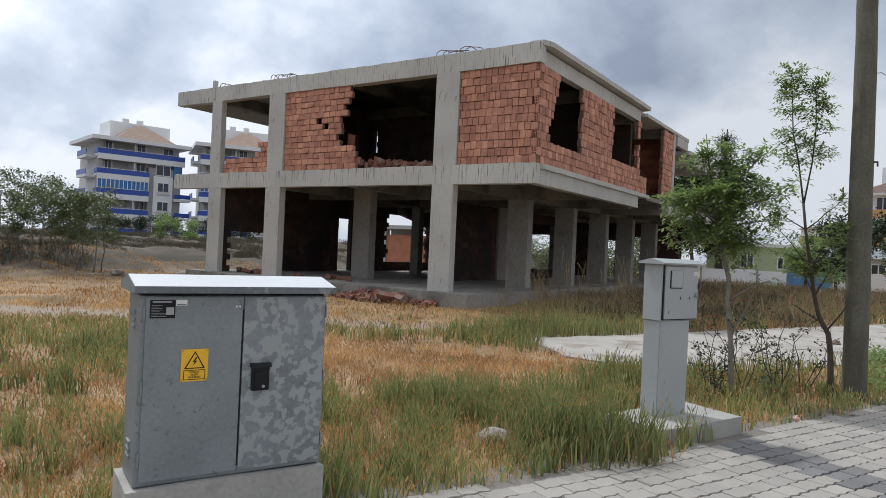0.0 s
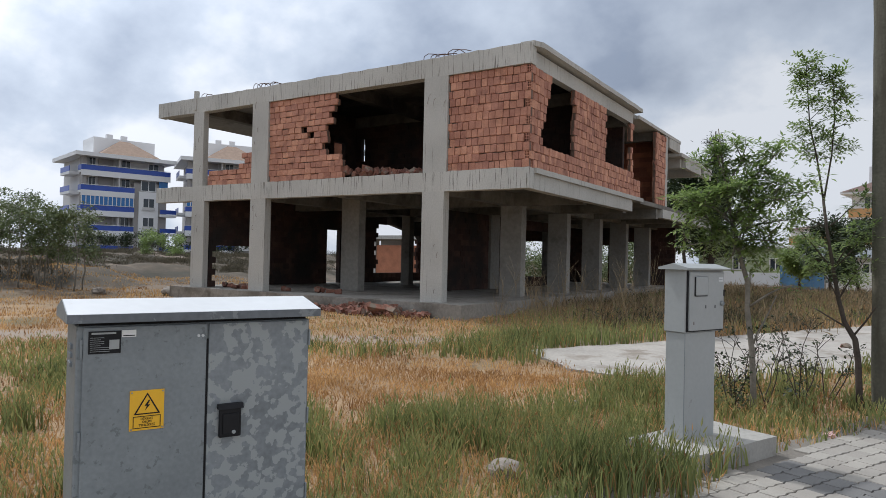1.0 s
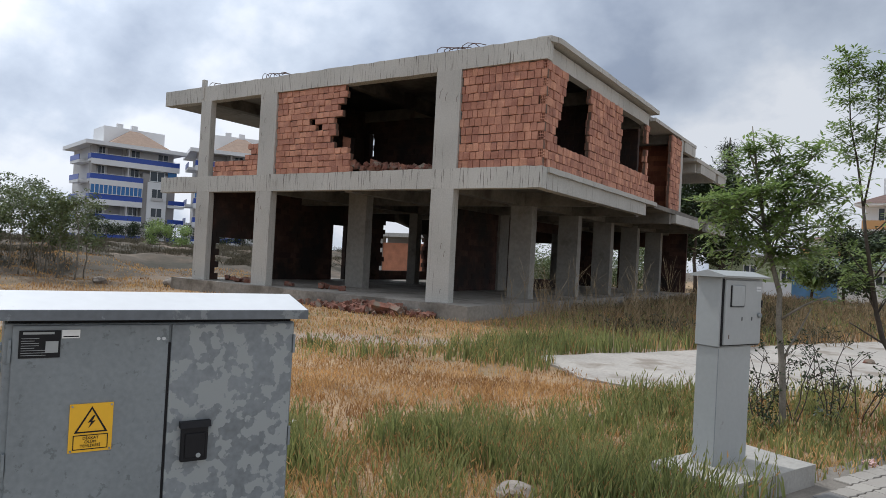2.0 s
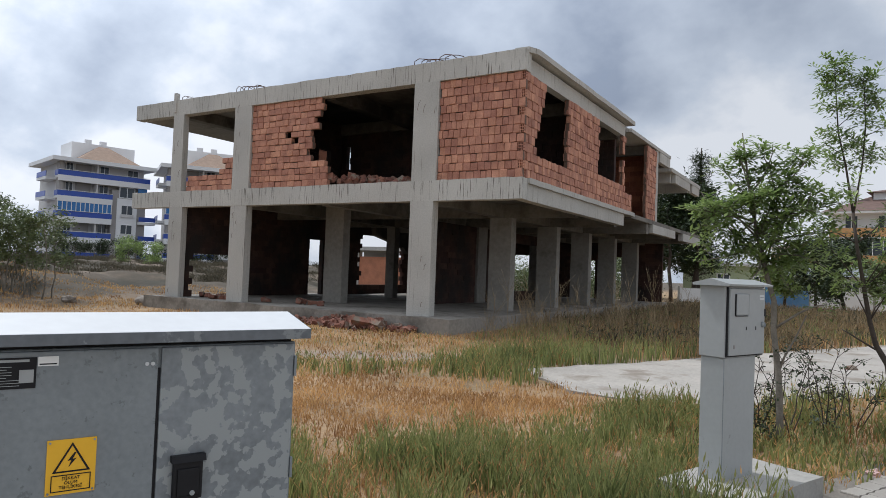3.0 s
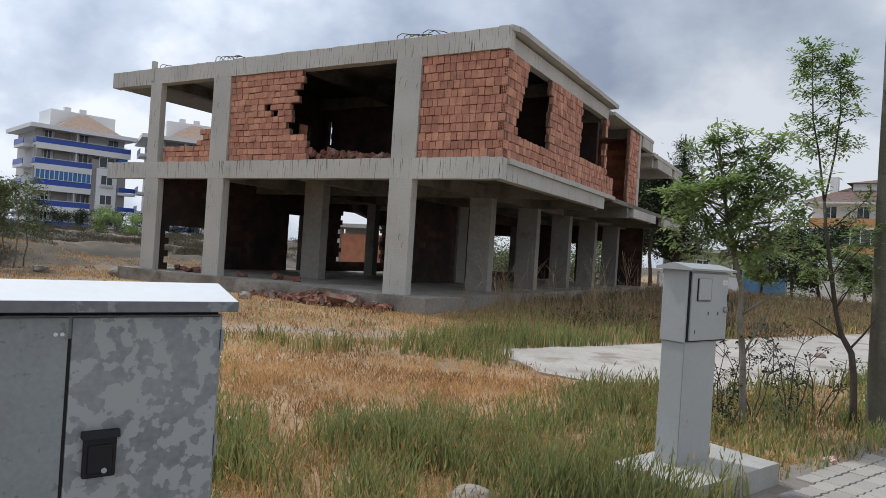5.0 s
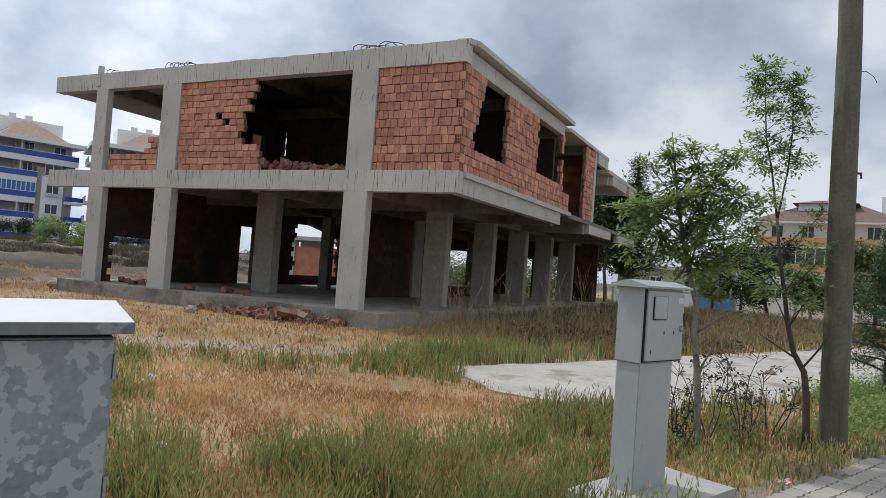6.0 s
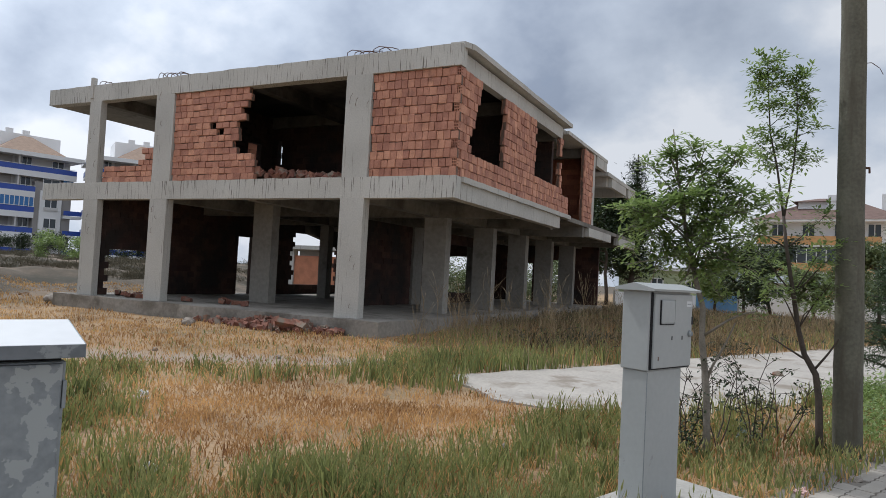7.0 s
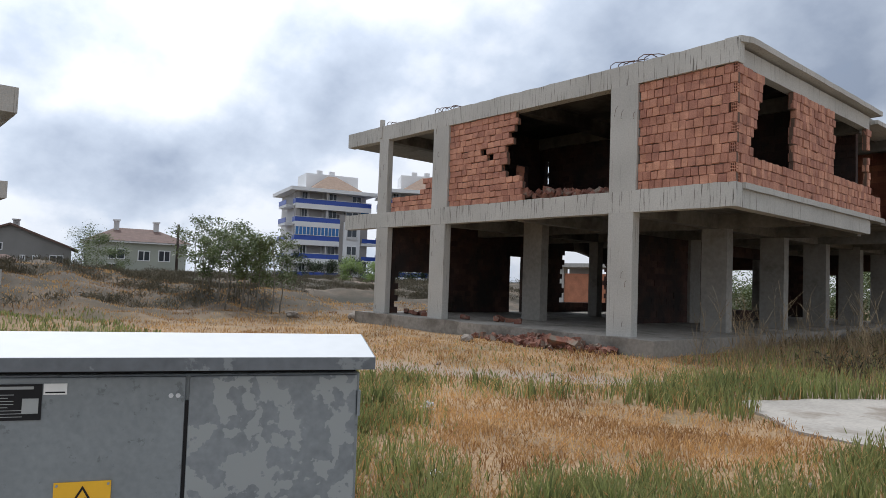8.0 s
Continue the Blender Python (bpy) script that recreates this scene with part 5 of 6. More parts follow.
def ears(tip, mid, size, rng):
    """Bristly seed heads at the tips of stalks: two crossed slim rhombs."""
    d = tip - mid
    d /= np.linalg.norm(d, axis=1, keepdims=True)
    n = len(tip)
    s = (size * rng.uniform(0.7, 1.3, n))[:, None]
    a = np.cross(d, np.array([0.3, 0.9, 0.2])); a /= np.linalg.norm(a, axis=1, keepdims=True)
    V, F = [], []
    for k, sd in enumerate((a, np.cross(d, a))):
        b0, t0 = tip - d * s * 0.25, tip + d * s * 0.9
        m0 = tip + d * s * 0.15
        V.append(np.stack([b0, m0 - sd * s * 0.11, t0, m0 + sd * s * 0.11], 1).reshape(-1, 3))
        i = np.arange(n)[:, None] * 4 + k * 4 * n
        F += [i + np.array([[0, 1, 2]]), i + np.array([[0, 2, 3]])]
    return np.concatenate(V, 0), np.concatenate(F, 0)


EAR = leafy("pale_seed_heads", (0.17, 0.21, 0.06), (0.48, 0.45, 0.20), rough=0.8, through_light=0.3)


def build_grass():
    rng = np.random.default_rng(77)
    green, dry, weed = [], [], []
    # rings round the walk, thinner and coarser with distance: (inner, outer, points per square metre)
    for r0, r1, dens in ((1.0, 3.5, 2600), (3.5, 6.0, 1900), (6.0, 9.0, 1100), (9.0, 13.0, 560), (13.0, 19.0, 260), (19.0, 36.0, 130)):
        a0, a1 = radians(-22), radians(100)
        n = int(dens * 0.5 * (a1 - a0) * (r1 * r1 - r0 * r0))
        r = np.sqrt(rng.uniform(r0 * r0, r1 * r1, n))
        a = rng.uniform(a0, a1, n)
        xs, ys = -0.2 - np.sin(a) * r, 1.0 + np.cos(a) * r
        pick = rng.uniform(0, 1, (n, 3))
        for x, y, p, d in zip(xs, ys, pick, r):
            g, dr, h, side = zones(x, y)
            if h == 0 or near_plinth(x, y):
                continue
            clump = max(0.0, 0.58 + 0.75 * noise.noise(Vector((x * 4.5, y * 4.5, 3.0))) + 0.75 * noise.noise(Vector((x * 1.9, y * 1.9, 14.0))))
            if p[0] < g * clump * 0.9:
                green.append((x, y, h * (0.75 + 0.6 * p[1]) * (0.8 + 0.4 * clump), d))
            elif p[2] < max(dr, 0.38 * (g > 0)) * (0.45 + 0.5 * clump):
                if side > 0.3 and p[1] > 0.62:
                    weed.append((x, y, 0.20 + 0.55 * p[1] * p[1] * max(0.4, clump), d))
                else:
                    dry.append((x, y, h * (0.55 + 0.5 * p[1] + 0.35 * min(clump, 1.5)), d))
    for name, rows, mat, label, wide, lean in (("green_grass", green, GREEN, "tall green grass with seed heads", 0.0078, 0.24),
                                               ("dry_grass", dry, DRY, "dry straw-coloured grass", 0.0046, 0.38),
                                               ("tall_weeds", weed, WEED, "tall dry weeds beside the building", 0.004, 0.22)):
        A = np.array(rows)
        z = np.array([ground_z(x, y) for x, y in A[:, :2]])
        base = np.column_stack([A[:, 0], A[:, 1], z - 0.01])
        w = wide * (1 + 0.16 * A[:, 3])
        v, f, tip, mid = blades(base, A[:, 2], w, rng.uniform(0.3, 1.0, len(A)) * lean * 1.6, rng)
        tagged(new(name, mesh_from_arrays(name, v, f, mat)), label, "grass", kind="stuff")
        if name != "tall_weeds":
            k = rng.uniform(0, 1, len(A)) < (0.48 if name == "green_grass" else 0.42)
            k &= A[:, 3] < 17
            v, f = ears(tip[k], mid[k], (0.046 if name == "green_grass" else 0.036) * (1 + 0.03 * A[k, 3]), rng)
            m = EAR if name == "green_grass" else DRY
            nm = "grass_ears" if name == "green_grass" else "dry_ears"
            tagged(new(nm, mesh_from_arrays(nm, v, f, m)), "bristly seed heads of wild barley" if name == "green_grass" else "dry bristly seed heads of wild barley", "grass", kind="stuff")


build_grass()


# ---- far buildings ----
def bearing(az, d, z=0.0, turn=0.0):
    """A pose at a bearing (degrees left of +y) and distance; local +y points away."""
    a = radians(az)
    return pose(-math.sin(a) * d, 1.5 + math.cos(a) * d, z, 0, 0, az + turn)


def window(parent, u, z, w, h, y, glass=None, name="window", frame_mat=None):
    """A framed window on a wall that faces -y."""
    bm = bmesh.new()
    f = 0.09
    box(u - w / 2, u + w / 2, y - 0.06, y + 0.02, z, z + f, bm)
    box(u - w / 2, u + w / 2, y - 0.06, y + 0.02, z + h - f, z + h, bm)
    for a in (u - w / 2, u - f / 2, u + w / 2 - f):
        box(a, a + f, y - 0.059, y + 0.019, z + f, z + h - f, bm)
    fr = part(name, bm, frame_mat or FACADE_WHITE, parent)
    part("pane", box(u - w / 2 + f, u + w / 2 - f, y - 0.03, y - 0.01, z + f, z + h - f), glass or GLASS, fr)
    return fr


def hip_roof(x0, x1, y0, y1, z, h, over, ridge=0.35):
    bm = bmesh.new()
    a = [bm.verts.new(p) for p in ((x0 - over, y0 - over, z), (x1 + over, y0 - over, z), (x1 + over, y1 + over, z), (x0 - over, y1 + over, z))]
    ym = (y0 + y1) / 2
    w = (y1 - y0) / 2 * (1 - ridge) + over
    r = [bm.verts.new((x0 - over + w, ym, z + h)), bm.verts.new((x1 + over - w, ym, z + h))]
    bm.faces.new((a[0], a[1], r[1], r[0])); bm.faces.new((a[1], a[2], r[1]))
    bm.faces.new((a[2], a[3], r[0], r[1])); bm.faces.new((a[3], a[0], r[0])); bm.faces.new(a[::-1])
    return bm


ROOF_PALE = material("pale_roof_tile", (0.33, 0.235, 0.175), 0.85, var=0.2, scale=2, fine=18, bump=0.5)


def blue_apartments():
    m = bearing(58.2, 109, -1.0, 17)
    b = thing("apartment_building", "five-storey apartment block with blue and white balconies", "apartment building", m)
    W, D, F, G = 12.4, 12.0, 2.84, 2.4
    x0, x1, xs = -W / 2, W / 2, 1.0
    H = G + 4 * F + 2.0
    part("wall", box(x0 + 0.6, x1 - 0.4, 1.6, D, 0, H), FACADE, b)
    part("wall", box(xs, x1 - 0.4, 0.35, 1.6, 0, G + 3 * F + 1.6), FACADE_GREY, b, "taupe rendered bay")
    part("wall", box(xs + 0.7, xs + 3.5, 0.1, 0.35, G + 0.1, G + 3 * F + 0.4), FACADE_WHITE, b, "white window bay")
    part("pier", box(x0 + 0.2, x0 + 0.75, 0.3, 1.6, 0, H), FACADE_GREY, b)
    part("plinth_storey", box(x0 + 0.6, xs, 0.5, 1.6, 0, G - 0.25), FACADE_GREY, b)
    for k in range(5):
        z = G + k * F
        u1 = x1 if k == 4 else xs
        bal = part("balcony", box(x0, u1, 0.0, 1.6, z - 0.28, z), FACADE_WHITE, b, "white balcony slab with a blue parapet")
        part("parapet", box(x0, u1, -0.02, 0.08, z + 0.08, z + 0.78), BLUE, bal)
        part("handrail", box(x0, u1, -0.03, 0.03, z + 0.84, z + 0.90), FACADE_WHITE, bal)
        part("parapet_side", box(x0 - 0.02, x0 + 0.08, 0.08, 1.6, z + 0.06, z + 0.80), BLUE, bal)
        part("kerb", box(x0, u1, -0.05, 0.10, z - 0.72, z + 0.08), FACADE_WHITE, bal)
        part("partition", box(-1.2, -1.0, 0.1, 1.6, z, z + F - 0.45), FACADE, b)
        window(b, -4.4, z + 0.5, 1.0, 1.7, 1.59)
        window(b, 0.2, z + 0.1, 1.3, 2.1, 1.59, frame_mat=FACADE_WHITE)
        part("shade_wall", box(-3.6, -1.6, 1.45, 1.58, z, z + F - 0.5), FACADE_GREY, b)
        if k == 4:
            window(b, 4.2, z + 0.4, 1.6, 1.6, 1.59)
    # glazed balcony
    z = G + 2 * F
    gl = part("glazing", box(x0 + 0.05, xs - 0.05, 0.0, 0.06, z + 0.82, z + F - 0.72), GLASS_BLUE, b, "blue glass balcony enclosure")
    for k in range(13):
        u = x0 + 0.1 + k * (xs - x0 - 0.2) / 12
        part("mullion", box(u - 0.05, u + 0.05, -0.03, 0.0, z + 0.82, z + F - 0.72), FACADE_WHITE, gl)
    part("glass_corner", box(x1 - 1.6, x1 - 0.3, 0.2, 0.34, G + 3 * F + 0.1, G + 3 * F + 2.2), GLASS_BLUE, b)
    for k in range(3):
        window(b, xs + 2.1, G + k * F + 0.6, 1.7, 1.7, 0.09)
        part("rail", box(xs + 1.2, xs + 3.0, -0.08, -0.02, G + k * F + 0.5, G + k * F + 0.95), FACADE, b)
        part("small_balcony", box(x1 - 1.5, x1 + 0.9, -0.3, 1.6, G + k * F - 0.4, G + k * F), FACADE_WHITE, b)
        part("small_parapet", box(x1 - 1.5, x1 + 0.9, -0.32, -0.24, G + k * F + 0.05, G + k * F + 0.7), BLUE, b)
    window(b, xs + 2.1, G + 3 * F + 0.5, 2.2, 1.6, 0.34)
    for u in (-2.4, 2.6, 4.6):
        window(b, u, 0.3, 1.4, 1.3, 0.49 if u < xs else 0.34)
    # side balconies
    for k in range(5):
        z = G + k * F
        part("side_balcony", box(x0 - 0.8, x0 + 0.6, 3.0, 8.0, z - 0.4, z), FACADE_WHITE, b)
        part("side_parapet", box(x0 - 0.82, x0 - 0.74, 3.0, 8.0, z, z + 0.75), BLUE, b)
    part("eave", box(x0 - 0.9, x1 + 0.7, -0.7, D + 0.6, H, H + 0.55), FACADE_WHITE, b, "white overhanging eave")
    roof = part("roof", hip_roof(-3.4, 5.2, 1.2, 8.4, H + 0.55, 2.8, 0.3, 0.0), ROOF_PALE, b, "low pale tiled roof")
    part("attic", box(-3.3, 5.6, 5.4, D - 1, H + 0.55, H + 3.7), FACADE_WHITE, b, "white attic storey")
    for u in (-1.5, 0.6):
        part("chimney", box(u, u + 0.9, 5.5, 6.1, H + 3.7, H + 4.3), FACADE_WHITE, roof)
    copy_thing(b, bearing(50.7, 108, -0.6, 8))


blue_apartments()


def house(az, d, z, turn, w, dep, h, wall, roof_h, windows, label, chimneys=2, gable=False):
    b = thing("house", label, "house", bearing(az, d, z, turn))
    part("wall", box(-w / 2, w / 2, 0, dep, 0, h), wall, b)
    if gable:
        bm = bmesh.new()
        for y0, y1, e, t in ((0.0, dep, 0.0, 0.0), (-0.4, dep + 0.4, 0.7, 0.22)):
            pr = [(-w / 2 - e, h - e * 2 * roof_h / w + t / 2), (0, h + roof_h + t), (w / 2 + e, h - e * 2 * roof_h / w + t / 2)]
            if t:
                pr += [(w / 2 + e, pr[2][1] - 0.2), (0, h + roof_h + 0.01), (-w / 2 - e, pr[0][1] - 0.2)]
            va, vb = [[bm.verts.new((u, y, zz)) for u, zz in pr] for y in (y0, y1)]
            for k in range(len(pr)):
                j = (k + 1) % len(pr)
                bm.faces.new((va[k], va[j], vb[j], vb[k]))
            bm.faces.new(va[::-1]); bm.faces.new(vb)
            if not t:
                bmesh.ops.recalc_face_normals(bm, faces=bm.faces[:])
                part("gable", bm, wall, b)
                bm = bmesh.new()
        bmesh.ops.recalc_face_normals(bm, faces=bm.faces[:])
        r = part("roof", bm, ROOF_TILE, b, "weathered clay tile roof")
    else:
        r = part("roof", hip_roof(-w / 2, w / 2, 0, dep, h, roof_h, 0.6), ROOF_TILE, b, "weathered clay tile roof")
        part("eave", box(-w / 2 - 0.5, w / 2 + 0.5, -0.5, dep + 0.5, h - 0.18, h - 0.01), FACADE_WHITE, b)
    for u, zz, ww, hh in windows:
        window(b, u, zz, ww, hh, 0.0)
    rng = random.Random(int(d))
    for k in range(chimneys):
        u = rng.uniform(-w * 0.3, w * 0.3)
        c = part("chimney", box(u, u + 0.5, dep * 0.4, dep * 0.4 + 0.5, h + 0.3, h + roof_h + 0.7), FACADE, r)
        part("chimney_cap", box(u - 0.1, u + 0.6, dep * 0.4 - 0.1, dep * 0.4 + 0.6, h + roof_h + 0.7, h + roof_h + 0.85), FACADE_WHITE, c)
    return b


HOUSE_GREY = material("grey_house_render", (0.25, 0.245, 0.235), 0.9, var=0.12, scale=0.5, bump=0.1)
HOUSE_PALE = material("pale_green_grey_render", (0.40, 0.42, 0.36), 0.9, var=0.12, scale=0.5, bump=0.1)
house(72.9, 78, 0.2, 8, 9.2, 8.0, 4.3, HOUSE_PALE, 1.55, [(-2.6, 0.6, 1.3, 1.4), (0.4, 2.3, 1.2, 1.1), (2.4, 2.3, 1.2, 1.2), (-2.2, 2.4, 1.6, 1.1)], "pale two-storey house with a clay tile roof behind the bank")
house(81.4, 82, 0.2, -4, 11.0, 9.0, 3.4, HOUSE_GREY, 2.1, [(-1.0, 2.9, 0.9, 0.8), (-3.0, 2.0, 0.7, 0.8), (1.2, 1.9, 0.5, 0.6), (2.3, 1.9, 0.5, 0.6), (4.2, 1.4, 1.3, 1.2)], "grey house with a broad tiled gable and chimneys", 3, gable=True)
house(82.5, 52, -1.6, 0, 6.0, 6.0, 2.6, FACADE, 1.3, [(1.2, 0.8, 1.0, 1.0)], "low house with a tiled roof hidden by the bank", 0)


def pale_block():
    """A rendered block whose balcony corners just enter the view."""
    b = thing("concrete_frame", "bare concrete frame of a neighbouring building", "building", bearing(80.9, 27, 0, 10))
    for z, t in ((0.9, 0.5), (3.75, 0.55), (6.6, 0.85)):
        part("slab", rough_box(-12, 0.0 if z > 6 else -0.15, 0, 9.0, z, z + t, step=0.8, amp=0.012), CONCRETE, b)
    for u in (-1.1, -5.9, -10.8):
        for v in (0.3, 7.8):
            part("column", rough_box(u, u + 0.34, v, v + 0.5, 0, 6.6, step=0.8, amp=0.008), CONCRETE, b)
    part("infill_wall", box(-11, -1.2, 8.4, 8.6, 0, 6.6), BRICK_DARK, b, "dark brick infill at the back")


pale_block()


def orange_apartments():
    b = thing("apartment_building", "cream and orange apartment block with a brown tiled roof", "apartment building", bearing(-2.7, 84, -0.2, -6))
    W, D = 13.4, 12.0
    x0, x1 = -W / 2, W / 2
    part("wall", box(x0, x1, 1.2, D, 0, 9.6), FACADE_WHITE, b)
    for k in range(3):
        z = 1.2 + 2.95 * k
        bal = part("balcony", box(x0 - 0.1, x1 - 1.6, 0, 1.2, z - 0.2, z), FACADE_WHITE, b)
        part("parapet", box(x0 - 0.1, x1 - 1.6, -0.06, 0.06, z, z + 0.95), ORANGE, bal, "orange painted parapet")
        if k == 1:
            g = part("glazing", box(x0, x1 - 1.7, -0.02, 0.04, z + 0.97, z + 2.6), GLASS, b, "dark glass balcony enclosure")
            for i in range(13):
                u = x0 + 0.2 + i * (W - 2.1) / 12
                part("mullion", box(u - 0.04, u + 0.04, -0.05, -0.02, z + 0.97, z + 2.6), FACADE_WHITE, g)
        for i in range(4):
            window(b, x0 + 1.8 + i * 3.1, z + 0.9, 1.3, 1.5, 1.19)
    # lower wing with a terrace
    part("wing", box(x0 - 6.2, x0 - 0.12, 1.4, D - 2, 0, 5.9), FACADE_WHITE, b)
    for z in (1.2, 4.15):
        part("wing_parapet", box(x0 - 6.3, x0 - 0.12, 1.2, 1.38, z, z + 0.95), ORANGE, b, "orange painted parapet")
    part("wing_roof", hip_roof(x0 - 6.2, x0 - 0.75, 1.4, D - 2, 5.9, 0.9, 0.4), ROOF_TILE, b, "brown clay tile roof")
    for u in (x0 - 5.0, x0 - 3.2, x0 - 1.5):
        window(b, u, 2.3, 1.2, 1.4, 1.39)
    part("eave", box(x0 - 0.8, x1 + 0.8, -0.6, D + 0.6, 9.6, 9.85), FACADE_WHITE, b)
    r = part("roof", hip_roof(x0, x1, 0, D, 9.85, 2.5, 0.7), ROOF_TILE, b, "brown clay tile roof")
    part("attic", box(x0 + 3.5, x1 - 4.5, 3.5, D - 3, 10.2, 12.2), FACADE_WHITE, b)
    part("attic_roof", hip_roof(x0 + 3.5, x1 - 4.5, 3.5, D - 3, 12.2, 0.7, 0.6), ROOF_TILE, b)
    for u in (-5.4, -0.2, 4.9):
        part("chimney", box(u, u + 0.8, 3, 3.8, 10.4, 12.9), FACADE_WHITE, r)


orange_apartments()


def low_houses():
    b = thing("house", "low pale green house with a flat roof", "house", bearing(7.6, 58, -0.3, 4))
    part("wall", box(-4.6, 2.6, 0, 7, 0, 3.1), LIME, b)
    part("roof", box(-5.0, 3.0, -0.4, 7.4, 3.1, 3.35), FACADE_WHITE, b, "flat white roof edge")
    window(b, -1.6, 1.4, 1.0, 1.1, 0.0)
    window(b, 1.0, 1.4, 0.9, 1.0, 0.0)
    bm = bmesh.new()
    tube(bm, [(2.2, -0.5, 1.9), (2.2, -0.42, 1.93), (2.2, -0.35, 1.95)], [0.45, 0.38, 0.1], 16)
    part("satellite_dish", bm, WHITE, b)
    b = thing("house", "grey-roofed shed behind the garden wall", "house", bearing(1.8, 64, -0.3, 0))
    part("wall", box(-5, 5, 0, 6, 0, 2.6), FACADE, b)
    bm = prism([(-0.6, 2.6), (3.0, 3.5), (6.6, 2.6)], -5.5, 5.5)
    part("roof", bm, GALV_PLAIN, b)
    window(b, -2.5, 1.1, 1.1, 1.1, 0.0)
    window(b, 1.5, 1.1, 1.1, 1.1, 0.0)
    for k, (a0, a1, mat, h, d, lab) in enumerate(((-9.0, 3.2, FACADE_WHITE, 1.25, 50, "long pale garden wall beyond the field"),
                                                    (3.3, 6.2, BLUE_FENCE, 1.5, 49, "faded blue metal yard fence"),
                                                    (6.3, 12.5, FACADE_WHITE, 1.1, 51, "pale patched garden wall beyond the building"))):
        w = math.tan(radians(a1 - a0)) * d
        ob = thing("garden_wall" if k != 1 else "fence", lab, "wall" if k != 1 else "fence", bearing((a0 + a1) / 2, d, -0.1, 0))
        n = max(3, int(w / 1.6))
        for i in range(n):
            u0 = -w / 2 + i * w / n
            part("panel", box(u0 + 0.01, u0 + w / n - 0.01, 0, 0.15, -0.2, h + 0.06 * (i % 2)), mat, ob)
            part("post", box(u0 - 0.07, u0 + 0.07, -0.05, 0.2, -0.2, h + 0.12), PLINTH if k != 1 else mat, ob)


low_houses()


# ---- trees further off ----
def tree(name, label, base, h, crown, mat, seed, n=1500, leaf=0.12, stem=0.05, clear=0.35, bark=None, category="tree", group=""):
    """A tapered, forked trunk and a crown of leaves gathered in uneven clumps on its limbs."""
    rng = random.Random(seed)
    x, y = base
    z0 = ground_z(x, y)
    t = thing(name, label, category, pose(x, y, z0), group)
    bm = bmesh.new()
    top = Vector((rng.uniform(-0.08, 0.08) * h, rng.uniform(-0.08, 0.08) * h, h * 0.9))
    main = limb(bm, (0, 0, -0.1), top, stem, stem * 0.25, rng, bend=0.04, n=7)
    clumps = []
    for k in range(max(7, int(9 + h))):
        s = along(main, 1, rng, clear, 0.98)[0]
        a = rng.uniform(0, 2 * math.pi)
        f = (s.z / h - clear) / (1 - clear)
        reach = crown * (0.35 + 0.65 * math.sin(math.pi * min(1, max(0.12, f * 0.9 + 0.1)))) * rng.uniform(0.55, 1.1)
        e = s + Vector((math.cos(a) * reach, math.sin(a) * reach, reach * rng.uniform(0.15, 0.6)))
        pts = limb(bm, s, e, stem * 0.4, stem * 0.08, rng, n=4)
        clumps += [tuple(p) for p in along(pts, 4, rng, 0.45, 1.05)]
    clumps += [tuple(p) for p in along(main, 4, rng, 0.75, 1.0)]
    part("trunk", bm, bark or BARK, t)
    ob = new("crown", leaf_cloud("crown", clumps, (crown * 0.16, crown * 0.16, crown * 0.13), n, leaf, mat, seed, aspect=0.45))
    ob.parent = t
    return t


def polar(az, d):
    a = radians(az)
    return (-math.sin(a) * d - 0.45, 1.9 + math.cos(a) * d)


rng_t = random.Random(61)
SAPLINGS = [(62.3, 27), (63.0, 25.5), (63.6, 28), (64.2, 26), (64.9, 27.5), (65.4, 26.4), (66.0, 28.5), (66.6, 26.2), (67.2, 27.2), (67.8, 29), (68.4, 27.6), (69.0, 30), (66.3, 31), (64.4, 31)]
for k, (az, d) in enumerate(SAPLINGS):
    tree("sapling", "thin young tree with a sparse dull green crown", polar(az, d), rng_t.uniform(2.5, 3.4), rng_t.uniform(0.75, 1.0), LEAF_FAR, 100 + k, n=1000, leaf=0.13,
         stem=0.028, clear=0.42, group="saplings in the field")
for k, (az, d, h, c) in enumerate(((54.9, 58, 2.0, 1.15), (56.6, 57, 2.1, 1.25), (77.0, 66, 4.2, 2.2), (76.0, 70, 3.6, 1.8), (74.8, 64, 2.4, 1.4))):
    tree("bush", "rounded fresh green bush on the bank", polar(az, d), h, c, LEAF if k < 2 else LEAF_FAR, 140 + k, n=2200, leaf=0.16, stem=0.04, clear=0.08, category="bush")
for k, az in enumerate((46.0, 47.4, 48.8, 50.2, 51.7, 53.2, 54.6, 56.0, 57.4, 58.8, 60.2, 61.6)):
    tree("hedge_shrub", "dark evergreen shrub in front of the apartment block", polar(az, 92), 2.3 + 0.5 * (k % 3), 1.7, LEAF_DARK, 160 + k, n=1200, leaf=0.28, stem=0.05, clear=0.05, category="bush",
         group="shrubs before the apartment block")
for k, (az, d, h, c, n) in enumerate(((12.7, 50, 8.9, 3.0, 8000), (10.6, 53, 8.3, 2.8, 8000), (14.4, 55, 9.2, 3.1, 7000), (16.0, 58, 8.6, 3.0, 6000))):
    tree("dark_tree", "dark-leaved tree behind the unfinished building", polar(az, d), h, c, LEAF_DARK, 180 + k, n=n, leaf=0.34, stem=0.16, clear=0.3, bark=BARK_DARK)
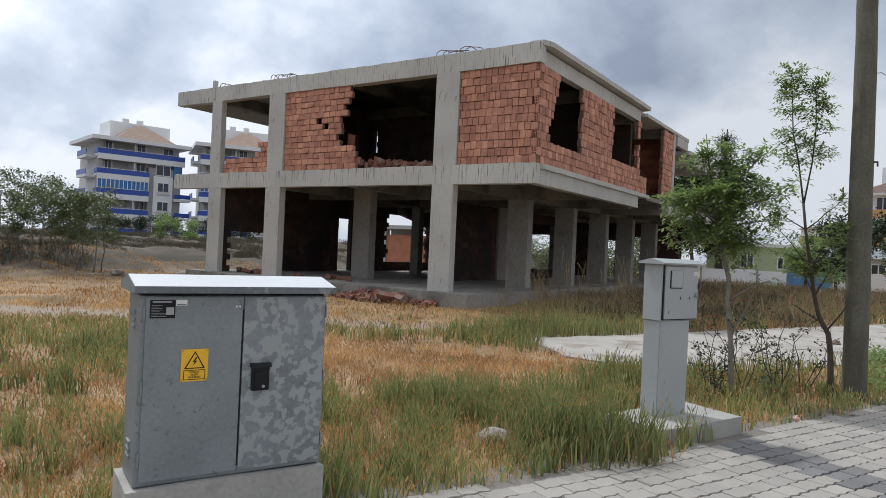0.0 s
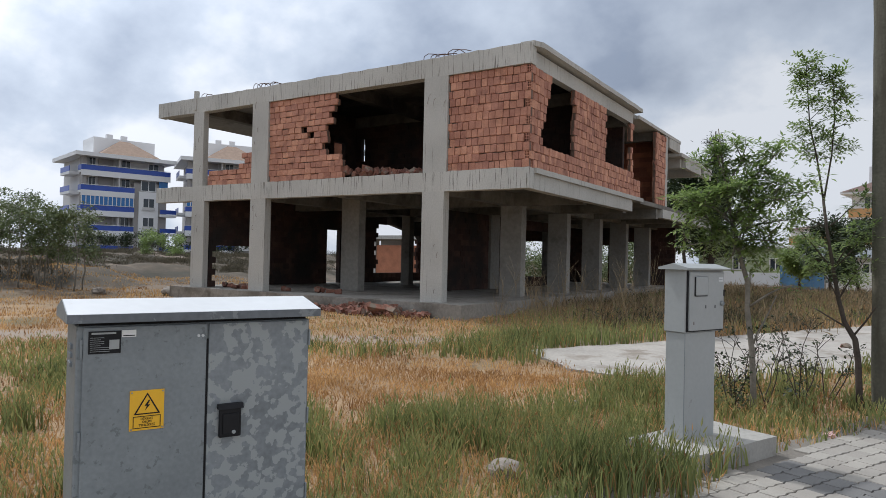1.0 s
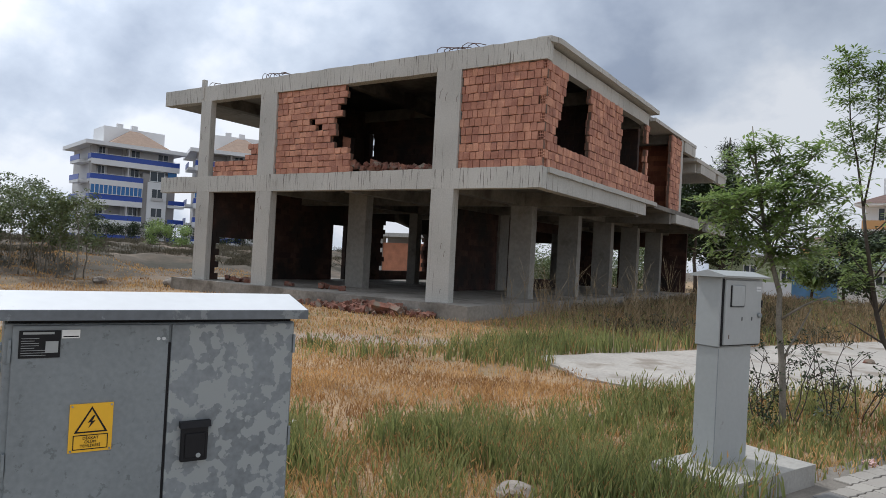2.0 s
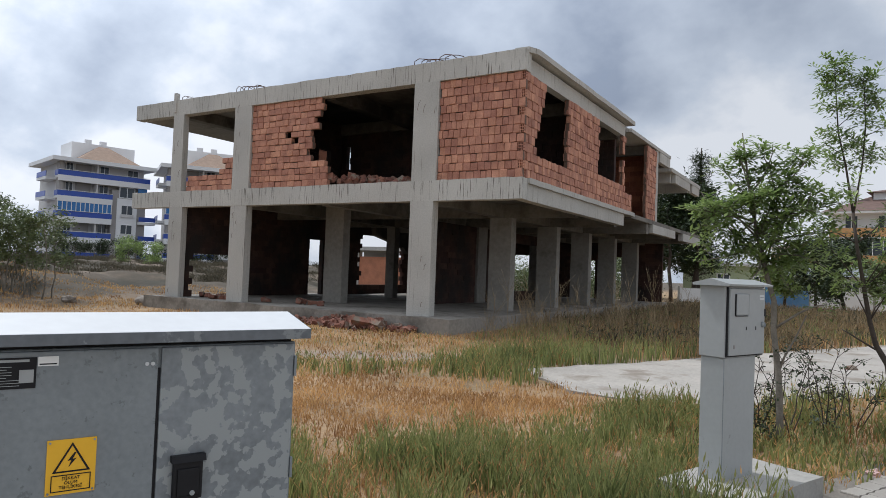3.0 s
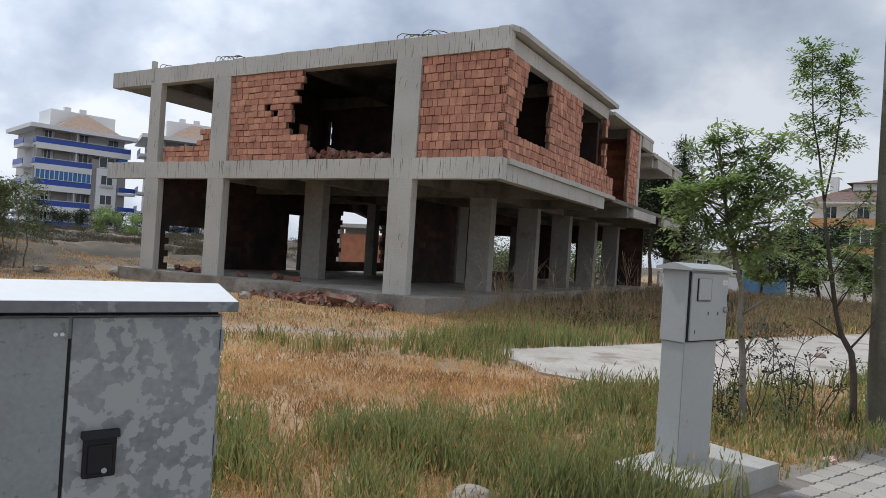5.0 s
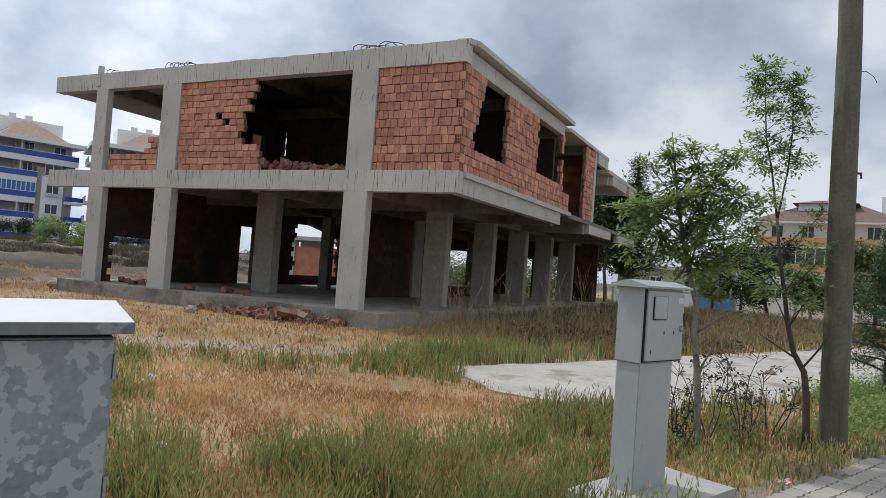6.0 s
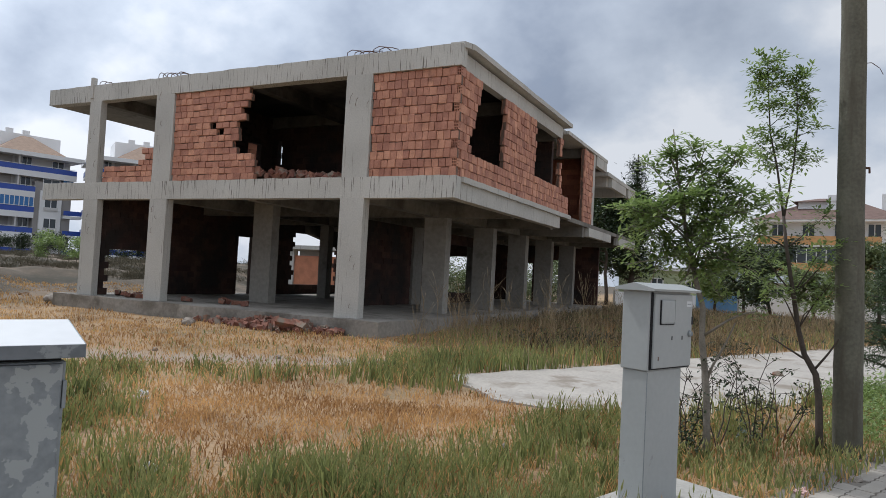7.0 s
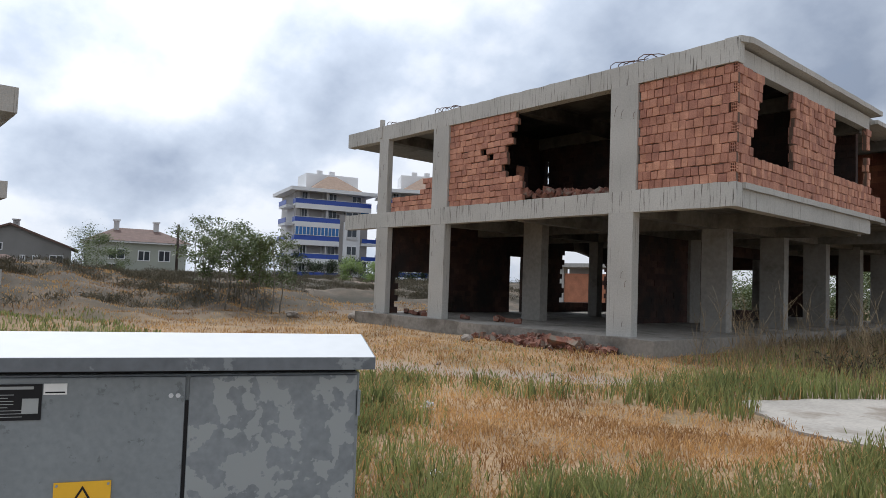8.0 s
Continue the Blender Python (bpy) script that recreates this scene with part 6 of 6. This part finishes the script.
for k, (az, d, h, c, m) in enumerate(((2.3, 44, 4.0, 1.9, LEAF_DARK), (0.4, 43, 4.2, 2.2, LEAF_DARK), (4.4, 46, 3.6, 1.5, LEAF), (-2.4, 46, 2.8, 1.5, LEAF_FAR), (-6.4, 40, 4.2, 2.0, LEAF_FAR), (-8.5, 44, 4.0, 2.0, LEAF_FAR), (-4.6, 60, 3.4, 2.0, LEAF_FAR))):
    tree("garden_tree", "dense green garden tree near the pale wall", polar(az, d), h, c, m, 200 + k, n=5500, leaf=0.22, stem=0.1, clear=0.22, bark=BARK_DARK)


def conifer(name, label, base, h, radius, seed, tiers, mat=None, needles=9000, size=0.14):
    rng = random.Random(seed)
    x, y = base
    t = thing(name, label, "tree", pose(x, y, ground_z(x, y)))
    bm = bmesh.new()
    main = limb(bm, (0, 0, -0.1), (0.02 * h, 0, h), 0.022 * h, 0.004 * h, rng, bend=0.01, n=8)
    clumps = []
    for k in range(tiers):
        f = k / tiers
        z = h * (0.16 + 0.82 * f)
        for j in range(5):
            a = rng.uniform(0, 2 * math.pi)
            r = radius * (1 - f) ** 1.05 * rng.uniform(0.7, 1.1) + 0.03 * h * 0.3
            e = Vector((math.cos(a) * r + 0.02 * z, math.sin(a) * r, z + r * rng.uniform(0.0, 0.35)))
            pts = limb(bm, (0.02 * z, 0, z), e, 0.006 * h, 0.002 * h, rng, bend=0.05, n=3)
            clumps += [tuple(p) for p in along(pts, 7, rng, 0.3, 1.0)]
    part("trunk", bm, BARK_DARK, t)
    ob = new("crown", leaf_cloud("crown", clumps, (0.03 * h, 0.03 * h, 0.02 * h), needles, size, mat or NEEDLE, seed, droop=-0.35, aspect=0.12))
    ob.parent = t


conifer("fir_tree", "tall dark pointed fir tree behind the building", polar(10.9, 54), 11.6, 1.7, 301, 17, LEAF_DARK, 4200, 0.42)
conifer("pine_tree", "small young pine tree beyond the timber pole", (1.15, 13.9), 2.75, 0.72, 302, 13, NEEDLE, 12000, 0.10)


def back_shed():
    """A roofless brick shed seen through the broken wall."""
    b = thing("brick_shed", "small unfinished brick shed with concrete posts", "shed", pose(-31.5, 37.0, 0))
    part("slab", box(-0.3, 7.0, -0.3, 4.0, 2.7, 2.95), CONCRETE, b, "pale flat concrete roof")
    for u in (0.0, 2.4, 6.4):
        part("post", box(u, u + 0.4, 0, 0.4, -0.2, 2.7), CONCRETE, b)
    part("brick_panel", box(2.8, 6.4, 0.1, 0.28, -0.2, 2.3), BRICK_JOIN, b, "red brick panel")
    part("brick_panel", box(0.4, 2.4, 3.6, 3.8, -0.2, 2.7), FACADE, b, "pale plastered wall")


back_shed()


# ---- loose and broken things ----
DUSTY_BRICK = material("dusty_brick", (0.205, 0.09, 0.064), 0.95, var=0.35, scale=9, fine=60, bump=0.5, per="object", stain=(0.20, 0.165, 0.13), stain_scale=4, stain_at=(0.5, 0.62))


def rubble_pile():
    rng = random.Random(71)
    root = thing("rubble_pile", "heap of broken red bricks against the floor slab", "rubble")
    chunks = []
    for k in range(6):
        bm = bmesh.new()
        box(-rng.uniform(0.08, 0.16), rng.uniform(0.08, 0.16), -0.07, 0.07, -0.06, rng.uniform(0.06, 0.10), bm)
        for v in bm.verts:
            v.co += Vector((rng.uniform(-1, 1), rng.uniform(-1, 1), rng.uniform(-1, 1))) * 0.03
        bmesh.ops.bevel(bm, geom=bm.edges[:], offset=0.008, segments=1, affect="EDGES")
        me = bpy.data.meshes.new("brick_chunk")
        bm.to_mesh(me); bm.free()
        me.materials.append(DUSTY_BRICK)
        chunks.append(me)
    for k in range(210):
        x = rng.gauss(-11.4, 1.15)
        x = max(-14.0, min(-9.6, x))
        hgt = 0.24 * math.exp(-((x + 11.2) / 1.3) ** 2)
        y = 15.08 - abs(rng.gauss(0, 0.28))
        z = 0.05 + rng.uniform(0, 1) * hgt * max(0, 1 - (15.1 - y) / 0.7)
        o = piece("brick_chunk", rng.choice(chunks), root, pose(x, y, z, rng.uniform(0, 360), rng.uniform(0, 360), rng.uniform(0, 360)))
        s = rng.uniform(0.4, 0.95)
        o.scale = (s, s, s)
    # larger slabs of broken wall
    for x, y, z, a in ((-10.9, 14.72, 0.16, 25), (-10.45, 14.8, 0.12, -20)):
        bm = rough_box(-0.24, 0.24, -0.07, 0.07, -0.17, 0.17, step=0.12, amp=0.02)
        o = part("wall_fragment", bm, DUSTY_BRICK, root)
        o.matrix_basis = pose(x, y, z, 48, 8, a)
    # spilled bricks on the upper edge and inside
    up = thing("rubble_pile", "broken bricks strewn along the upper slab edge", "rubble")
    for k in range(110):
        x = rng.uniform(-13.0, -10.2)
        h = 0.22 * max(0.0, (-10.6 - x) / 2.4)
        o = piece("brick_chunk", rng.choice(chunks), up, pose(x, 15.62 + abs(rng.gauss(0, 0.3)), Z1 + 0.05 + rng.uniform(0, h), rng.uniform(0, 360), rng.uniform(0, 360), rng.uniform(0, 360)))
        s = rng.uniform(0.5, 1.1)
        o.scale = (s, s, s)
    fl = thing("rubble_pile", "few broken bricks lying on the ground floor", "rubble")
    for k in range(20):
        a = rng.random() < 0.5
        x, y = (rng.uniform(-18.9, -17.0), 15.8 + abs(rng.gauss(0, 0.5))) if a else (rng.uniform(-16, -13), 16.2 + abs(rng.gauss(0, 0.8)))
        o = piece("brick_chunk", rng.choice(chunks), fl, pose(x, y, Z0 + 0.06, rng.uniform(-20, 20), rng.uniform(-20, 20), rng.uniform(0, 360)))


rubble_pile()


def rebar(x, n, seed):
    rng = random.Random(seed)
    t = thing("rebar", "bent rusty reinforcing bars sticking out of the roof edge", "rebar")
    for k in range(n):
        u = x + k * 0.19 + rng.uniform(-0.05, 0.05)
        bm = bmesh.new()
        h, l = rng.uniform(0.10, 0.2), rng.uniform(0.3, 0.55)
        pts = [(u, YF + 0.12, Z2 - 0.05), (u + 0.02, YF + 0.12, Z2 + h * 0.7), (u + l * 0.3, YF + 0.13, Z2 + h), (u + l * 0.7, YF + 0.13, Z2 + h * 0.8), (u + l, YF + 0.14, Z2 + h * rng.uniform(0.2, 0.9))]
        tube(bm, pts, [0.011] * 5, 5)
        part("bar", bm, RUST, t)


rebar(-10.2, 6, 1)
rebar(-16.9, 6, 2)
rebar(-19.4, 2, 3)
t = thing("formwork_stub", "short upright concrete stub at the roof edge", "stub")
part("stub", rough_box(-19.62, -19.50, YF - 0.035, YF + 0.10, Z2B + 0.1, Z2 + 0.24, step=0.15, amp=0.008), CONCRETE, t)


def stones():
    rng = random.Random(81)
    for x, y, s in ((-2.08, 5.0, 0.12), (-2.6, 7.6, 0.05), (-3.99, 9.05, 0.045), (0.15, 8.3, 0.05), (-0.42, 15.76, 0.10), (-13.2, 13.9, 0.16), (-8.0, 11.0, 0.05), (-6.6, 10.4, 0.04), (-20.8, 15.6, 0.28), (-22.5, 14.0, 0.22), (-9.9, 10.1, 0.05)):
        bm = bmesh.new()
        bmesh.ops.create_icosphere(bm, subdivisions=3, radius=s)
        k = rng.uniform(0, 50)
        for v in bm.verts:
            v.co *= 1 + 0.38 * noise.noise(v.co * (1.6 / s) + Vector((k, 0, 0)))
            v.co.z *= 0.75
        ob = part("stone", bm, ROCK if (x, y) != (-0.42, 15.76) else DUSTY_BRICK)
        ob.location = (x, y, ground_z(x, y) + s * 0.35)
        tagged(ob, "weathered grey stone lying in the grass" if (x, y) != (-0.42, 15.76) else "broken piece of red brick on the concrete", "stone")


stones()


def crumpled(x, y, mat, label, s, seed):
    bm = bmesh.new()
    bmesh.ops.create_icosphere(bm, subdivisions=3, radius=s)
    for v in bm.verts:
        v.co *= 1 + 0.75 * noise.noise(v.co * (2.4 / s) + Vector((seed, 0, 0)))
        v.co.z *= 0.8
    ob = part("litter", bm, mat)
    ob.location = (x, y, max(ground_z(x, y), WALK_Z if side_of_walk(x, y) < 0 else -1) + s * 0.6)
    tagged(ob, label, "litter")


PINK = material("faded_pink_paper", (0.62, 0.42, 0.40), 0.7, var=0.25, scale=20, bump=0.2)
crumpled(-0.25, 7.62, PINK, "crumpled faded pink wrapper on the pavement's edge", 0.045, 1)
crumpled(-4.49, 5.41, WHITE, "crumpled white plastic scrap in the grass", 0.055, 5)
crumpled(-6.54, 7.04, FACADE, "pale grey plastic scrap caught in the grass", 0.075, 9)


def dry_stalks():
    """Tall thin bare stalks beside the building."""
    rng = random.Random(91)
    for k in range(46):
        x, y = rng.uniform(-7.0, -3.0), rng.uniform(13.4, 18.5)
        if in_yard(x, y):
            continue
        t = thing("dry_stalk", "tall bare branching weed stalk beside the building", "weed", pose(x, y, ground_z(x, y)), "dry stalks")
        bm = bmesh.new()
        h = rng.uniform(0.7, 1.5)
        main = limb(bm, (0, 0, 0), (rng.uniform(-0.2, 0.2), rng.uniform(-0.2, 0.2), h), 0.0045, 0.002, rng, bend=0.03)
        for _ in range(9):
            q = along(main, 1, rng, 0.35, 0.98)[0]
            limb(bm, q, q + Vector((rng.uniform(-0.28, 0.28), rng.uniform(-0.28, 0.28), rng.uniform(0.2, 0.5))), 0.0025, 0.0015, rng, bend=0.04, n=3)
        part("stalk", bm, WEED, t)["kind"] = "stuff"


dry_stalks()


def bank_scrub():
    """Low scrub over the earth bank and in the weeds by the yard."""
    rng = np.random.default_rng(95)
    c = []
    for _ in range(5200):
        x, y = rng.uniform(-62, -22.5), rng.uniform(-2, 60)
        if noise.noise(Vector((x * 0.16, y * 0.16, 4.0))) > -0.12 and -x - 0.25 * (y - 12) > 26.0:
            c.append((x, y, ground_z(x, y) + 0.13))
    me = leaf_cloud("bank_scrub", c, (0.26, 0.26, 0.09), 150000, 0.24, DRY_SCRUB, 96, droop=-0.9, aspect=0.10)
    tagged(new("bank_scrub", me), "low dusty scrub on the earth bank", "scrub", kind="stuff")
    c = []
    for _ in range(260):
        x, y = rng.uniform(-9, 3.5), rng.uniform(16, 45)
        if not in_yard(x, y) and not (x < -8.2 and y < 37) and x < -4.2 + 0.56 * (y - 13):
            c.append((x, y, 0.15))
    me = leaf_cloud("weed_bed", c, (0.5, 0.5, 0.14), 15000, 0.36, WEED, 97, droop=-1.15, aspect=0.04)
    tagged(new("weed_bed", me), "matted dark weeds beside the concrete yard", "weeds", kind="stuff")
    c = [p for p in c if noise.noise(Vector((p[0] * 0.8, p[1] * 0.8, 9.0))) > 0.05]
    me = leaf_cloud("green_weeds", c, (0.4, 0.4, 0.10), 16000, 0.22, SCRUB, 94, droop=-0.8, aspect=0.14)
    tagged(new("green_weeds", me), "low green weeds among the dry stalks", "weeds", kind="stuff")
    c = [(rng.uniform(-20, -10.5), rng.uniform(39, 44), rng.uniform(0.1, 3.2) * rng.uniform(0.4, 1)) for _ in range(320)]
    me = leaf_cloud("rear_bushes", c, (0.4, 0.4, 0.2), 24000, 0.16, LEAF_FAR, 99, aspect=0.5)
    tagged(new("rear_bushes", me), "wild bushes on the plot behind the building", "bushes", kind="stuff")
    c = []
    for _ in range(120):
        x, y = rng.uniform(0.25, 2.2), rng.uniform(9.8, 16)
        if 0.1 < side_of_walk(x, y) and not in_yard(x, y):
            c.append((x, y, 0.18))
    me = leaf_cloud("hedge_plants", c, (0.15, 0.15, 0.09), 14000, 0.055, LEAF, 98, aspect=0.5)
    tagged(new("hedge_plants", me), "leafy low green plants behind the pole", "plants", kind="stuff")


bank_scrub()


def timber_post(az, d, h):
    p = thing("timber_post", "thin dark timber line post on the bank", "post", pose(*polar(az, d), ground_z(*polar(az, d))))
    bm = bmesh.new()
    tube(bm, [(0, 0, -0.3), (0.02, 0, h)], [0.11, 0.09], 8)
    part("shaft", bm, BARK_DARK, p)


timber_post(70.4, 52, 3.7)
